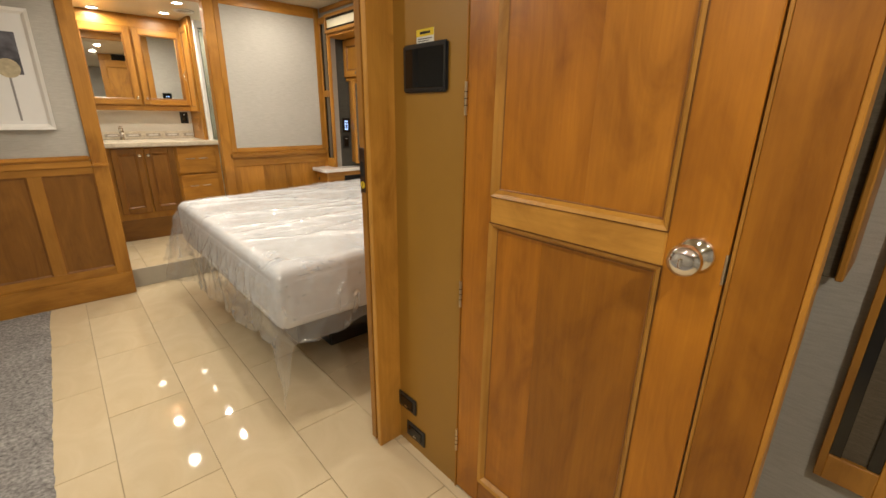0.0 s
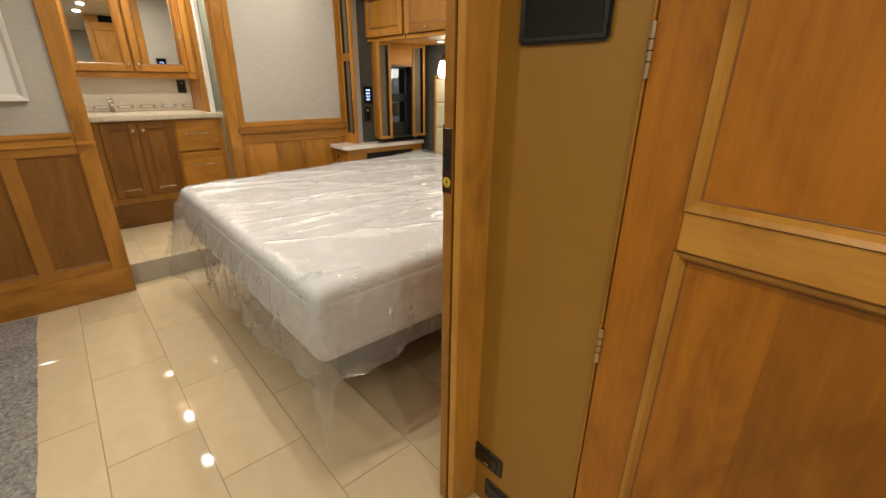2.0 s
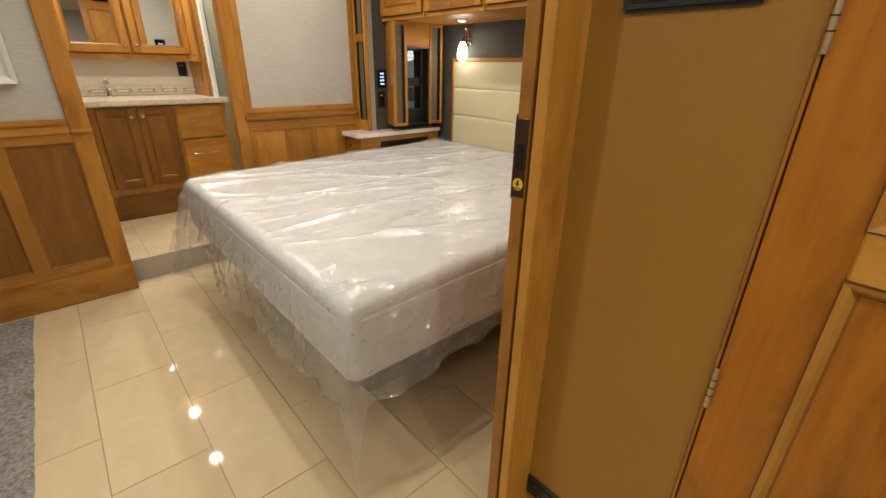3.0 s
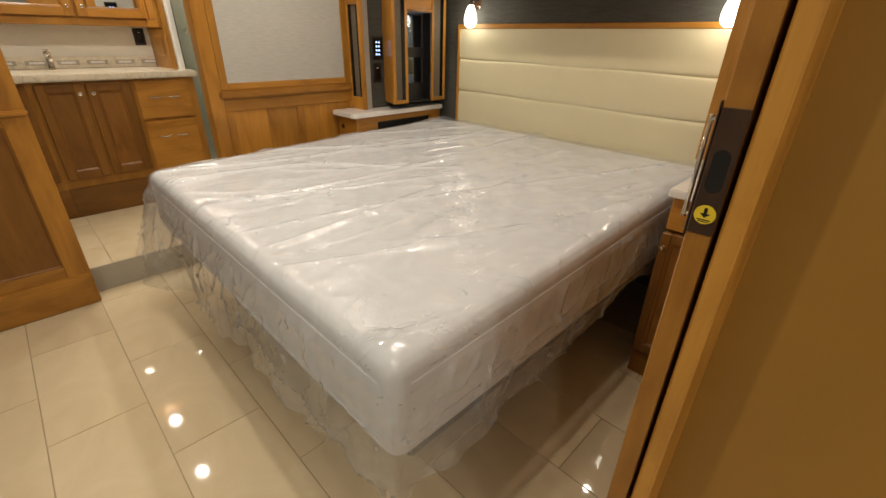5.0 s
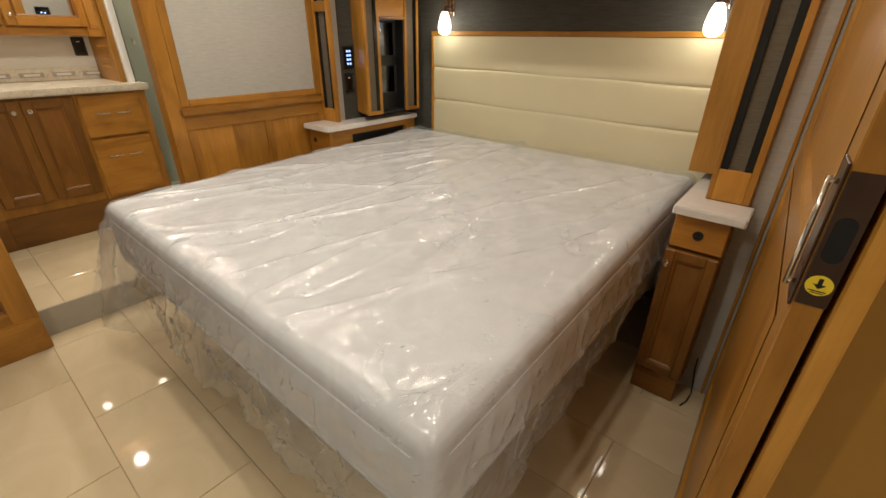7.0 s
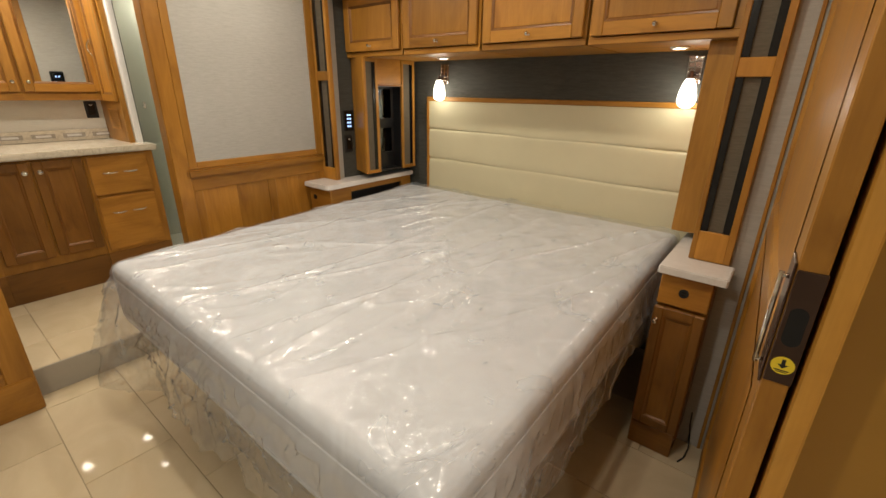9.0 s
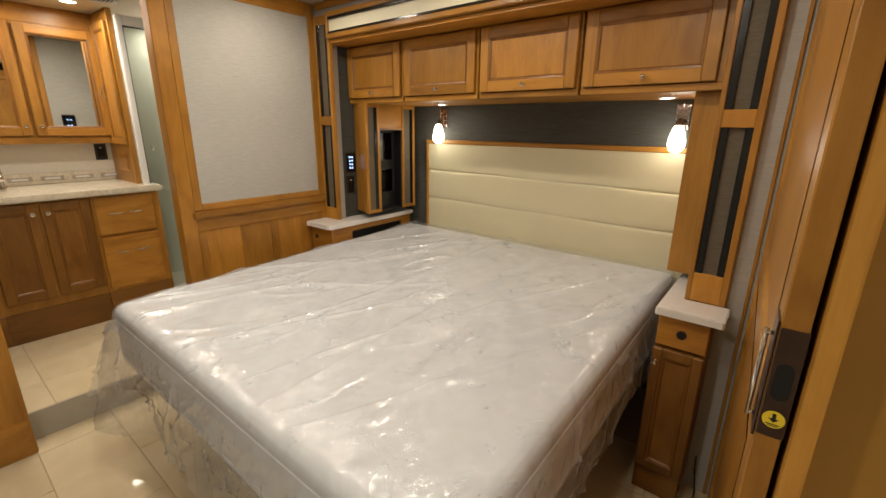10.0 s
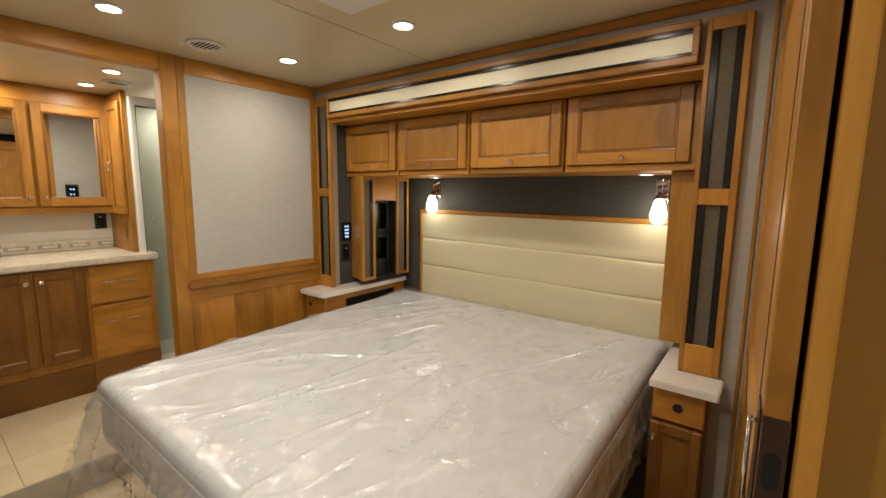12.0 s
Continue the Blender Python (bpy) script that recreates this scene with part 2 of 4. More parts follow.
def film_material():
    """Thin milky polythene: half see-through, crumpled, with sharp sparkles along its creases."""
    m, n, l, b = mat("clear_plastic_film")
    tr = n.new("ShaderNodeBsdfTransparent")
    df = n.new("ShaderNodeBsdfDiffuse")
    tl = n.new("ShaderNodeBsdfTranslucent")
    for d in (df, tl):
        d.inputs[0].default_value = (0.78, 0.815, 0.865, 1)
    milk = n.new("ShaderNodeMixShader")
    milk.inputs[0].default_value = 0.4
    l.new(df.outputs[0], milk.inputs[1])
    l.new(tl.outputs[0], milk.inputs[2])
    gl = n.new("ShaderNodeBsdfGlossy")
    gl.inputs[1].default_value = 0.14
    flat = mapped(n, l, (1, 1, 1))

    def ridged(scale, vec, warp):
        f = noise_tex(n, l, vec, scale, 2, 0.5, warp)
        sub = n.new("ShaderNodeMath")
        sub.operation = "SUBTRACT"
        l.new(f, sub.inputs[0])
        sub.inputs[1].default_value = 0.5
        ab = n.new("ShaderNodeMath")
        ab.operation = "ABSOLUTE"
        l.new(sub.outputs[0], ab.inputs[0])
        mr = n.new("ShaderNodeMapRange")
        mr.inputs[1].default_value, mr.inputs[2].default_value = 0.0, 0.16
        mr.inputs[3].default_value, mr.inputs[4].default_value = 1.0, 0.0
        l.new(ab.outputs[0], mr.inputs[0])
        return mr.outputs[0]

    coarse = noise_tex(n, l, mapped(n, l, (0.8, 1.5, 1.0)), 30, 1, 0.5, 1.2)
    fine = noise_tex(n, l, mapped(n, l, (1.2, 1, 1)), 66, 1, 0.5, 0.8)
    h = mixc(n, l, 0.3, mixc(n, l, 0.42, coarse, fine), ridged(15, mapped(n, l, (0.8, 1.5, 1.0)), 0.7))
    # crumpled patches with calmer film between them
    calm = ramp(n, l, noise_tex(n, l, flat, 3.2, 3, 0.5, 0.6), [(0.36, (0.25, 0.25, 0.25)), (0.58, (1, 1, 1))])
    bp = n.new("ShaderNodeBump")
    bp.inputs["Distance"].default_value = 0.0038
    l.new(calm, bp.inputs["Strength"])
    l.new(h, bp.inputs["Height"])
    l.new(bp.outputs[0], gl.inputs["Normal"])
    soft_ = noise_tex(n, l, flat, 6, 4, 0.6, 1.2)
    milky = n.new("ShaderNodeMapRange")
    milky.inputs[1].default_value, milky.inputs[2].default_value = 0.3, 0.7
    milky.inputs[3].default_value, milky.inputs[4].default_value = 0.14, 0.36
    l.new(soft_, milky.inputs[0])
    m1, m2 = n.new("ShaderNodeMixShader"), n.new("ShaderNodeMixShader")
    l.new(milky.outputs[0], m1.inputs[0])
    l.new(tr.outputs[0], m1.inputs[1])
    l.new(milk.outputs[0], m1.inputs[2])
    lw = n.new("ShaderNodeLayerWeight")
    lw.inputs[0].default_value = 0.5
    power = n.new("ShaderNodeMath")
    power.operation = "POWER"
    l.new(lw.outputs["Facing"], power.inputs[0])
    power.inputs[1].default_value = 4.0
    gloss = n.new("ShaderNodeMath")
    gloss.operation = "MULTIPLY_ADD"
    l.new(power.outputs[0], gloss.inputs[0])
    gloss.inputs[1].default_value, gloss.inputs[2].default_value = 0.62, 0.09
    l.new(gloss.outputs[0], m2.inputs[0])
    l.new(m1.outputs[0], m2.inputs[1])
    l.new(gl.outputs[0], m2.inputs[2])
    l.new(m2.outputs[0], n["Material Output"].inputs[0])
    return m


FILM = film_material()


def rug_material():
    m, n, l, b = mat("grey_shag")
    f = noise_tex(n, l, mapped(n, l, (1, 1, 1)), 60, 5, 0.7)
    g = noise_tex(n, l, mapped(n, l, (1, 1, 1)), 5, 3)
    c = ramp(n, l, f, [(0.3, (0.12, 0.115, 0.115)), (0.7, (0.52, 0.50, 0.49))])
    l.new(mixc(n, l, 1.0, c, ramp(n, l, g, [(0.3, (0.75, 0.75, 0.75)), (0.7, (1, 1, 1))]), "MULTIPLY"), b.inputs["Base Color"])
    b.inputs["Roughness"].default_value = 0.95
    bump(n, l, b, f, 0.8, 0.01)
    return m


RUG = rug_material()


# ---- builders ----
def bx(x0, x1, y0, y1, z0, z1, bev=0.002, bm=None):
    """A box with softened edges; added to bm if one is given."""
    t = bmesh.new()
    bmesh.ops.create_cube(t, size=1.0)
    for v in t.verts:
        v.co = Vector(((x0 + x1) / 2 + v.co.x * (x1 - x0), (y0 + y1) / 2 + v.co.y * (y1 - y0), (z0 + z1) / 2 + v.co.z * (z1 - z0)))
    bev = min(bev, 0.45 * min(x1 - x0, y1 - y0, z1 - z0))
    if bev > 0:
        bmesh.ops.bevel(t, geom=t.edges[:], offset=bev, segments=2 if bev > 0.004 else 1, affect="EDGES")
    return join(bm, t)


def join(bm, t):
    if bm is None:
        return t
    me = bpy.data.meshes.new("joined")
    t.to_mesh(me)
    bm.from_mesh(me)
    bpy.data.meshes.remove(me)
    t.free()
    return bm


def cyl(p, q, r, r2=None, seg=20, bm=None):
    """A rod or cone from p to q."""
    p, q = Vector(p), Vector(q)
    t = bmesh.new()
    bmesh.ops.create_cone(t, cap_ends=True, segments=seg, radius1=r, radius2=r if r2 is None else r2, depth=(q - p).length)
    turn = (q - p).to_track_quat("Z", "Y").to_matrix().to_4x4()
    bmesh.ops.transform(t, matrix=Matrix.Translation((p + q) / 2) @ turn, verts=t.verts[:])
    return join(bm, t)


def lathe(profile, m=None, seg=24, bm=None):
    """Turns a profile of (radius, height) about z."""
    t = bmesh.new()
    rings = []
    for r, z in profile:
        rings.append([t.verts.new((r * math.cos(2 * math.pi * i / seg), r * math.sin(2 * math.pi * i / seg), z)) for i in range(seg)])
    for a, b in zip(rings, rings[1:]):
        for i in range(seg):
            t.faces.new((a[i], a[(i + 1) % seg], b[(i + 1) % seg], b[i]))
    t.faces.new(rings[-1])
    t.faces.new(rings[0][::-1])
    if m is not None:
        bmesh.ops.transform(t, matrix=m, verts=t.verts[:])
    return join(bm, t)


def finish(ob, bm, material, smooth, outward=True):
    me = ob.data
    if outward:
        bmesh.ops.recalc_face_normals(bm, faces=bm.faces[:])
    bm.to_mesh(me)
    bm.free()
    me.materials.append(material)
    if smooth:
        for p in me.polygons:
            p.use_smooth = True
    return ob


def part(name, bm, material, parent, label="", smooth=False):
    ob = new(name, bpy.data.meshes.new(name))
    ob.parent = parent
    if label:
        ob["label"] = label
    return finish(ob, bm, material, smooth)


def thing(name, m, label, category, group=""):
    ob = new(name)
    ob.empty_display_size = 0.05
    ob.matrix_world = m
    return tagged(ob, label, category, group)


def solid(name, bm, material, label, category="", kind="structure", smooth=False, outward=True):
    ob = new(name, bpy.data.meshes.new(name))
    tagged(ob, label, category or name.split("_")[0], kind=kind)
    return finish(ob, bm, material, smooth, outward)


def piece(name, me, parent, loc):
    ob = new(name, me)
    ob.parent = parent
    ob.location = loc
    return ob


def slope_frame(w, h, wd, y_out, y_in, bm=None, x0=0.0, z0=0.0):
    """Four mitred mouldings, wd wide, sloping from y_out at the outer edge to y_in at the inner edge."""
    t = bmesh.new()
    o = [(x0, z0), (x0 + w, z0), (x0 + w, z0 + h), (x0, z0 + h)]
    i = [(x0 + wd, z0 + wd), (x0 + w - wd, z0 + wd), (x0 + w - wd, z0 + h - wd), (x0 + wd, z0 + h - wd)]
    mid = [((a[0] + b[0]) / 2, (a[1] + b[1]) / 2) for a, b in zip(o, i)]
    ov = [t.verts.new((x, y_out, z)) for x, z in o]
    mv = [t.verts.new((x, y_out + (y_in - y_out) * 0.25, z)) for x, z in mid]
    iv = [t.verts.new((x, y_in, z)) for x, z in i]
    for k in range(4):
        j = (k + 1) % 4
        t.faces.new((ov[k], ov[j], mv[j], mv[k]))
        t.faces.new((mv[k], mv[j], iv[j], iv[k]))
    return join(bm, t)


def frame_door(w, h, stile, parent, thick=0.02, name="door", x0=0.0, z0=0.0, y0=0.0, wz=None, wx=None, panel=None, panel_mat=None):
    """A door leaf whose face looks to -y: two stiles, two rails, a sunk panel with a sloped moulding. Returns the leaf."""
    wz, wx = wz or WZ, wx or WX
    leaf = part(name, bx(x0 + 0.004, x0 + w - 0.004, y0 + 0.012, y0 + thick, z0 + 0.004, z0 + h - 0.004, 0.001), wz, parent)
    for xa in (x0, x0 + w - stile):
        part("stile", bx(xa, xa + stile, y0, y0 + thick - 0.001, z0, z0 + h, 0.004), wz, leaf)
    for za in (z0, z0 + h - stile):
        part("rail", bx(x0 + stile, x0 + w - stile, y0 + 0.0008, y0 + thick - 0.001, za, za + stile, 0.002), wx, leaf)
    part("moulding", slope_frame(w - 2 * stile, h - 2 * stile, 0.014, y0 + 0.001, y0 + 0.0095, None, x0 + stile, z0 + stile), GLAZE, leaf, "moulding with dark glaze in its groove")
    part(panel or "panel", bx(x0 + stile, x0 + w - stile, y0 + 0.009, y0 + 0.0118, z0 + stile, z0 + h - stile, 0), panel_mat or wz, leaf)
    return leaf


def knob(parent, x, y, z, r=0.011):
    prof = [(r * 0.9, 0.0), (r * 0.9, 0.002), (r * 0.4, 0.004), (r * 0.4, 0.012), (r, 0.016), (r * 1.05, 0.021), (r * 0.8, 0.025), (r * 0.3, 0.026)]
    part("knob", lathe(prof, pose(x, y, z, 90), 16), CHROME, parent, "chrome knob", smooth=True)


def bow_handle(parent, x, y, z, length=0.09, upright=False):
    bm = bmesh.new()
    pts = []
    for i in range(9):
        a = i / 8
        u = (a - 0.5) * length
        d = -0.026 * math.sin(math.pi * a) ** 0.6 if 0 < i < 8 else 0
        pts.append((x, y + d, z + u) if upright else (x + u, y + d, z))
    for p, q in zip(pts, pts[1:]):
        cyl(p, q, 0.0055, seg=8, bm=bm)
    part("handle", bm, CHROME, parent, "chrome bow handle", smooth=True)


def face_x(x, y, z):
    """A local frame for what looks to -x: local x runs to -y, local y runs to +x."""
    return pose(x, y, z, 0, 0, -90)


# ---- setting ----
HALL, PART_Y, FASCIA, HEAD = 0.812, 3.80, 1.885, 2.53
solid("ceiling", bx(-1.4, 2.7, -1.8, 5.7, CEIL, CEIL + 0.05, 0), CEILING, "beige vinyl ceiling with recessed lights")
solid("trim_ceiling", bx(-1.3, 1.85, 2.784, 2.796, CEIL - 0.003, CEIL, 0), CEILING, "beige ceiling seam strip", "trim")
floor = solid("floor", bx(-1.4, 2.6, -1.8, 3.91, -0.06, -0.004, 0), GROUT, "polished cream floor tiles with thin grout lines")
solid("wall_left", bx(-1.45, -1.38, -1.8, 5.7, 0, CEIL, 0), LINEN, "grey linen covered wall")
solid("wall_back", bx(-1.4, 2.7, -1.85, -1.78, 0, CEIL, 0), LINEN, "grey linen covered wall")
solid("wall_right", bx(1.60, 1.66, -1.8, 1.19, 0, CEIL, 0), LINEN, "grey linen covered wall")

# hall wall with the closed door
solid("wall_hall_panel", bx(HALL + 0.003, HALL + 0.06, 0.853, 1.222, 0, CEIL, 0.001), PANELTAN, "tan vinyl covered wall panel", "wall")
solid("wall_hall_end", bx(HALL + 0.002, HALL + 0.05, 0.024, 0.132, 0, CEIL, 0.001), HZ, "amber maple wall end panel", "wall")
solid("trim_hall_end", bx(HALL - 0.002, HALL + 0.054, 0.014, 0.0235, 0, CEIL, 0.002), WZ, "pale maple edge strip", "trim")
solid("trim_hinge", bx(HALL - 0.003, HALL + 0.02, 0.8475, 0.8525, 0, CEIL, 0.001), WZ, "pale maple edge strip by the door hinges", "trim")
solid("trim_latch", bx(HALL + 0.001, HALL + 0.03, 0.1325, 0.139, 0, 2.05, 0.001), WZ, "pale maple door stop", "trim")
solid("wall_hall_header", bx(HALL + 0.002, HALL + 0.05, 0.139, 0.847, 2.05, CEIL, 0), HY, "amber maple panel over the door", "wall")
door = thing("door_1", face_x(HALL, 0.845, 0), "closed amber maple door with two sunk panels and chrome knob", "door")
door["kind"] = "structure"
DW = 0.702
part("stile", bx(0, 0.108, 0, 0.034, 0.012, 2.04, 0.002), HZ, door)
part("stile", bx(DW - 0.112, DW, 0, 0.034, 0.012, 2.04, 0.002), HZ, door)
for z0, z1, nm in ((0.012, 0.115, "rail"), (1.061, 1.138, "lock_rail"), (1.93, 2.04, "rail")):
    part(nm, bx(0.108, DW - 0.112, -0.001 if nm == "lock_rail" else 0.001, 0.034, z0, z1, 0.003), PALE_X if nm == "lock_rail" else HX, door, "paler maple lock rail" if nm == "lock_rail" else "")
for z0, z1 in ((0.115, 1.061), (1.138, 1.93)):
    part("moulding", slope_frame(DW - 0.22, z1 - z0, 0.019, -0.005, 0.015, None, 0.108, z0), PALE_Z, door, "rounded maple moulding")
    part("glaze_line", slope_frame(DW - 0.22 - 0.036, z1 - z0 - 0.036, 0.004, 0.0128, 0.0142, None, 0.126, z0 + 0.018), GLAZE, door, "dark glaze line in the groove")
    part("glaze_line", slope_frame(DW - 0.22 + 0.005, z1 - z0 + 0.005, 0.003, -0.0012, -0.0014, None, 0.1055, z0 - 0.0025), GLAZE, door, "dark glaze line along the moulding")
    split = 0.108 + (DW - 0.22) * (0.58 if z0 > 1 else 0.36)
    part("panel_board", bx(0.108, split, 0.0145, 0.026, z0, z1, 0.0004), HZ, door)
    part("panel_board", bx(split, DW - 0.112, 0.0145, 0.026, z0, z1, 0.0004), AMBER_LIGHT if z0 > 1 else HZ, door)
kn = part("door_knob", lathe([(0.031, 0), (0.032, 0.004), (0.026, 0.010), (0.013, 0.014), (0.0115, 0.028), (0.017, 0.036), (0.026, 0.043), (0.0285, 0.053), (0.025, 0.063), (0.014, 0.069), (0.002, 0.070)],
                             pose(0.648, 0.0, 1.103, 90) @ Matrix.Scale(1.12, 4), 32), CHROME, door, "polished chrome door knob", True)
part("thumb_turn", bx(0.645, 0.651, -0.085, -0.076, 1.094, 1.112, 0.002), CHROME, kn)
part("latch_plate", bx(DW - 0.004, DW + 0.001, -0.001, 0.02, 1.055, 1.115, 0.001), STEEL, door)
for hz in (1.40, 0.80, 0.22, 1.88):
    hg = part("hinge", cyl((-0.001, -0.004, hz - 0.045), (-0.001, -0.004, hz + 0.045), 0.005, seg=12), STEEL, door, "small butt hinge")
    for k in (-0.018, 0.0, 0.018):
        part("knuckle", cyl((-0.001, -0.004, hz + k - 0.0012), (-0.001, -0.004, hz + k + 0.0012), 0.0056, seg=12), BRONZE, hg)

# sliding bedroom door and its jamb
PX = 0.706
solid("jamb_post", bx(PX + 0.002, HALL + 0.07, 1.2015, 1.2275, 0, CEIL, 0.003), PALE_Z, "pale maple jamb post of the sliding door", "jamb")
# this strip paints the slot's shade in near-black
solid("jamb_slot", bx(HALL + 0.071, 1.85, 1.223, 1.2295, 0, CEIL, 0), DARK_FILL, "near-black strip painted for the shade in the sliding door slot", "jamb")
solid("wall_pocket", bx(HALL + 0.075, 1.885, 1.19, 1.222, 0, CEIL, 0), LINEN, "wall behind the sliding door", "wall")
sd = thing("door_2", pose(PX, 1.2650, 0.0, 0, 0, 182.1), "open maple sliding door with bronze edge lock", "door")
sd["kind"] = "structure"
# local x runs to -x, so the leaf lies at negative x; its panelled face looks to +y
LW = 1.165
part("stile", bx(-0.075, 0, 0, 0.030, 0.02, 2.12, 0.002), WZ, sd)
part("stile", bx(-LW, -LW + 0.08, 0, 0.030, 0.02, 2.12, 0.002), WZ, sd)
for z0, z1 in ((0.02, 0.13), (1.02, 1.10), (2.02, 2.12)):
    part("rail", bx(-LW + 0.08, -0.075, 0.0006, 0.030, z0, z1, 0.002), WX, sd)
for z0, z1 in ((0.13, 1.02), (1.10, 2.02)):
    part("moulding", slope_frame(LW - 0.155, z1 - z0, 0.018, -0.001, 0.010, None, -LW + 0.08, z0), WZ, sd)
    part("panel", bx(-LW + 0.08, -0.075, 0.0095, 0.022, z0, z1, 0), WZ, sd)
lock = part("edge_lock", bx(0.0002, 0.003, 0.001, 0.031, 1.087, 1.243, 0.001), BRONZE, sd, "bronze edge lock with oblong finger hole")
# the finger hole is a flat near-black face, its depth shade painted
bm = bmesh.new()
ring = [(0.016 + 0.0098 * math.cos(a * math.pi / 12), (1.186 if a < 12 else 1.152) + 0.0098 * math.sin(a * math.pi / 12)) for a in range(24)]
bm.faces.new([bm.verts.new((0.0036, y, z)) for y, z in ring])
part("finger_hole", bm, DARK_FILL, lock)
st = part("sticker", cyl((0.0028, 0.0165, 1.114), (0.0034, 0.0165, 1.114), 0.0125, seg=24), YELLOW, lock, "round yellow sticker with black arrow")
bm = bx(0.0033, 0.0038, 0.0145, 0.0185, 1.115, 1.123, 0)
t = bmesh.new()
t.faces.new([t.verts.new((0.0038, y, z)) for y, z in ((0.0105, 1.1155), (0.0225, 1.1155), (0.0165, 1.110))])
join(bm, t)
bx(0.0033, 0.0037, 0.0085, 0.0245, 1.1065, 1.1078, 0, bm)
bx(0.0033, 0.0037, 0.0105, 0.0225, 1.1042, 1.1053, 0, bm)
part("arrow", bm, BLACK, sd)
bm = bx(-0.052, 0.0002, -0.003, -0.0002, 1.08, 1.25, 0.001)
part("face_plate", bm, BRONZE, sd, "bronze face plate")
bm = cyl((-0.016, -0.011, 1.10), (-0.016, -0.011, 1.232), 0.0030, seg=10)
for z in (1.105, 1.227):
    cyl((-0.016, -0.003, z), (-0.016, -0.011, z), 0.003, seg=10, bm=bm)
part("pull_bar", bm, CHROME, sd, "slim chrome pull bar", True)

# partition between bedroom and bath
solid("wall_partition_left", bx(-1.40, 0.09, PART_Y + 0.012, 3.87, 0, CEIL, 0), LINEN, "grey linen covered partition wall", "wall")
wl = thing("wall_wainscot_left", pose(0, PART_Y, 0), "maple wainscot with chair rail under a grey wall", "wainscot")
wl["kind"] = "structure"
part("end_post", bx(0.078, 0.172, -0.004, 0.075, 0, CEIL, 0.004), WZ, wl)
part("chair_rail", bx(-1.38, 0.078, -0.022, 0.012, 1.018, 1.048, 0.008), WX, wl)
part("chair_rail_lip", bx(-1.38, 0.078, -0.012, 0.012, 0.972, 1.018, 0.005), WX, wl)
part("chair_rail_return", bx(0.078, 0.176, -0.022, 0.012, 0.972, 0.995, 0.007), WX, wl)
part("top_rail", bx(-1.38, 0.078, -0.002, 0.012, 0.925, 0.972, 0.002), WX, wl)
part("bottom_rail", bx(-1.38, 0.078, -0.002, 0.012, 0.178, 0.236, 0.002), WX, wl)
part("skirting", bx(-1.38, 0.165, -0.014, 0.012, 0.0, 0.178, 0.006), WX, wl)
for x in (-0.268, -0.62, -0.97, -1.32):
    part("stile", bx(x, x + 0.072, -0.002, 0.012, 0.236, 0.925, 0.002), WZ, wl)
for x0, x1 in ((-0.196, 0.078), (-0.548, -0.268), (-0.898, -0.62), (-1.248, -0.97)):
    part("panel", bx(x0, x1, 0.006, 0.011, 0.236, 0.925, 0), RUSSET_SHADE, wl)
    part("moulding", slope_frame(x1 - x0, 0.689, 0.012, -0.001, 0.0055, None, x0, 0.236), GLAZE, wl)

solid("wall_partition_right", bx(0.945, FASCIA + 0.03, PART_Y + 0.014, 3.87, 0, CEIL, 0), LINEN, "grey linen covered partition wall", "wall")
wr = thing("wall_panel_right", pose(0, PART_Y, 0), "framed grey linen panel over maple wainscot", "wall panel")
wr["kind"] = "structure"
part("door_post", bx(0.928, 1.004, -0.010, 0.075, 0, CEIL, 0.004), WZ, wr)
part("stile", bx(1.0045, 1.046, -0.003, 0.014, 1.0222, CEIL - 0.001, 0.003), WZ, wr)
part("stile", bx(1.815, 1.862, -0.003, 0.014, 1.0222, CEIL - 0.001, 0.003), WZ, wr)
part("top_rail", bx(1.046, 1.815, -0.003, 0.014, 2.132, CEIL - 0.001, 0.003), WX, wr)
part("linen_panel", bx(1.046, 1.815, 0.004, 0.013, 1.058, 2.132, 0), LINEN, wr, "grey linen panel")
part("sill_rail", bx(1.046, 1.815, -0.004, 0.013, 1.022, 1.058, 0.003), WX, wr)
part("chair_rail", bx(0.985, 1.862, -0.024, 0.013, 0.974, 1.022, 0.010), WX, wr)
part("rail", bx(1.0045, 1.862, -0.003, 0.013, 0.905, 0.974, 0.002), WX, wr)
for x0, x1 in ((1.0045, 1.05), (1.44, 1.49), (1.825, 1.862)):
    part("stile", bx(x0, x1, -0.002, 0.013, 0.20, 0.905, 0.002), WZ, wr)
for x0, x1 in ((1.05, 1.44), (1.49, 1.825)):
    for k in range(4):
        w = (x1 - x0) / 4
        part("panel_board", bx(x0 + k * w, x0 + (k + 1) * w, 0.005, 0.012, 0.20, 0.905, 0.0005), WZ, wr)
part("skirting", bx(1.0045, 1.862, -0.010, 0.013, 0.0, 0.20, 0.004), WX, wr)
solid("trim_header", bx(0.172, 0.928, PART_Y - 0.006, 3.872, 2.128, CEIL - 0.0005, 0.004), WX, "maple header beam over the bath opening", "trim")
solid("trim_crown_left", bx(-1.38, 0.078, PART_Y - 0.012, PART_Y + 0.012, 2.155, CEIL, 0.004), WX, "maple crown trim", "trim")

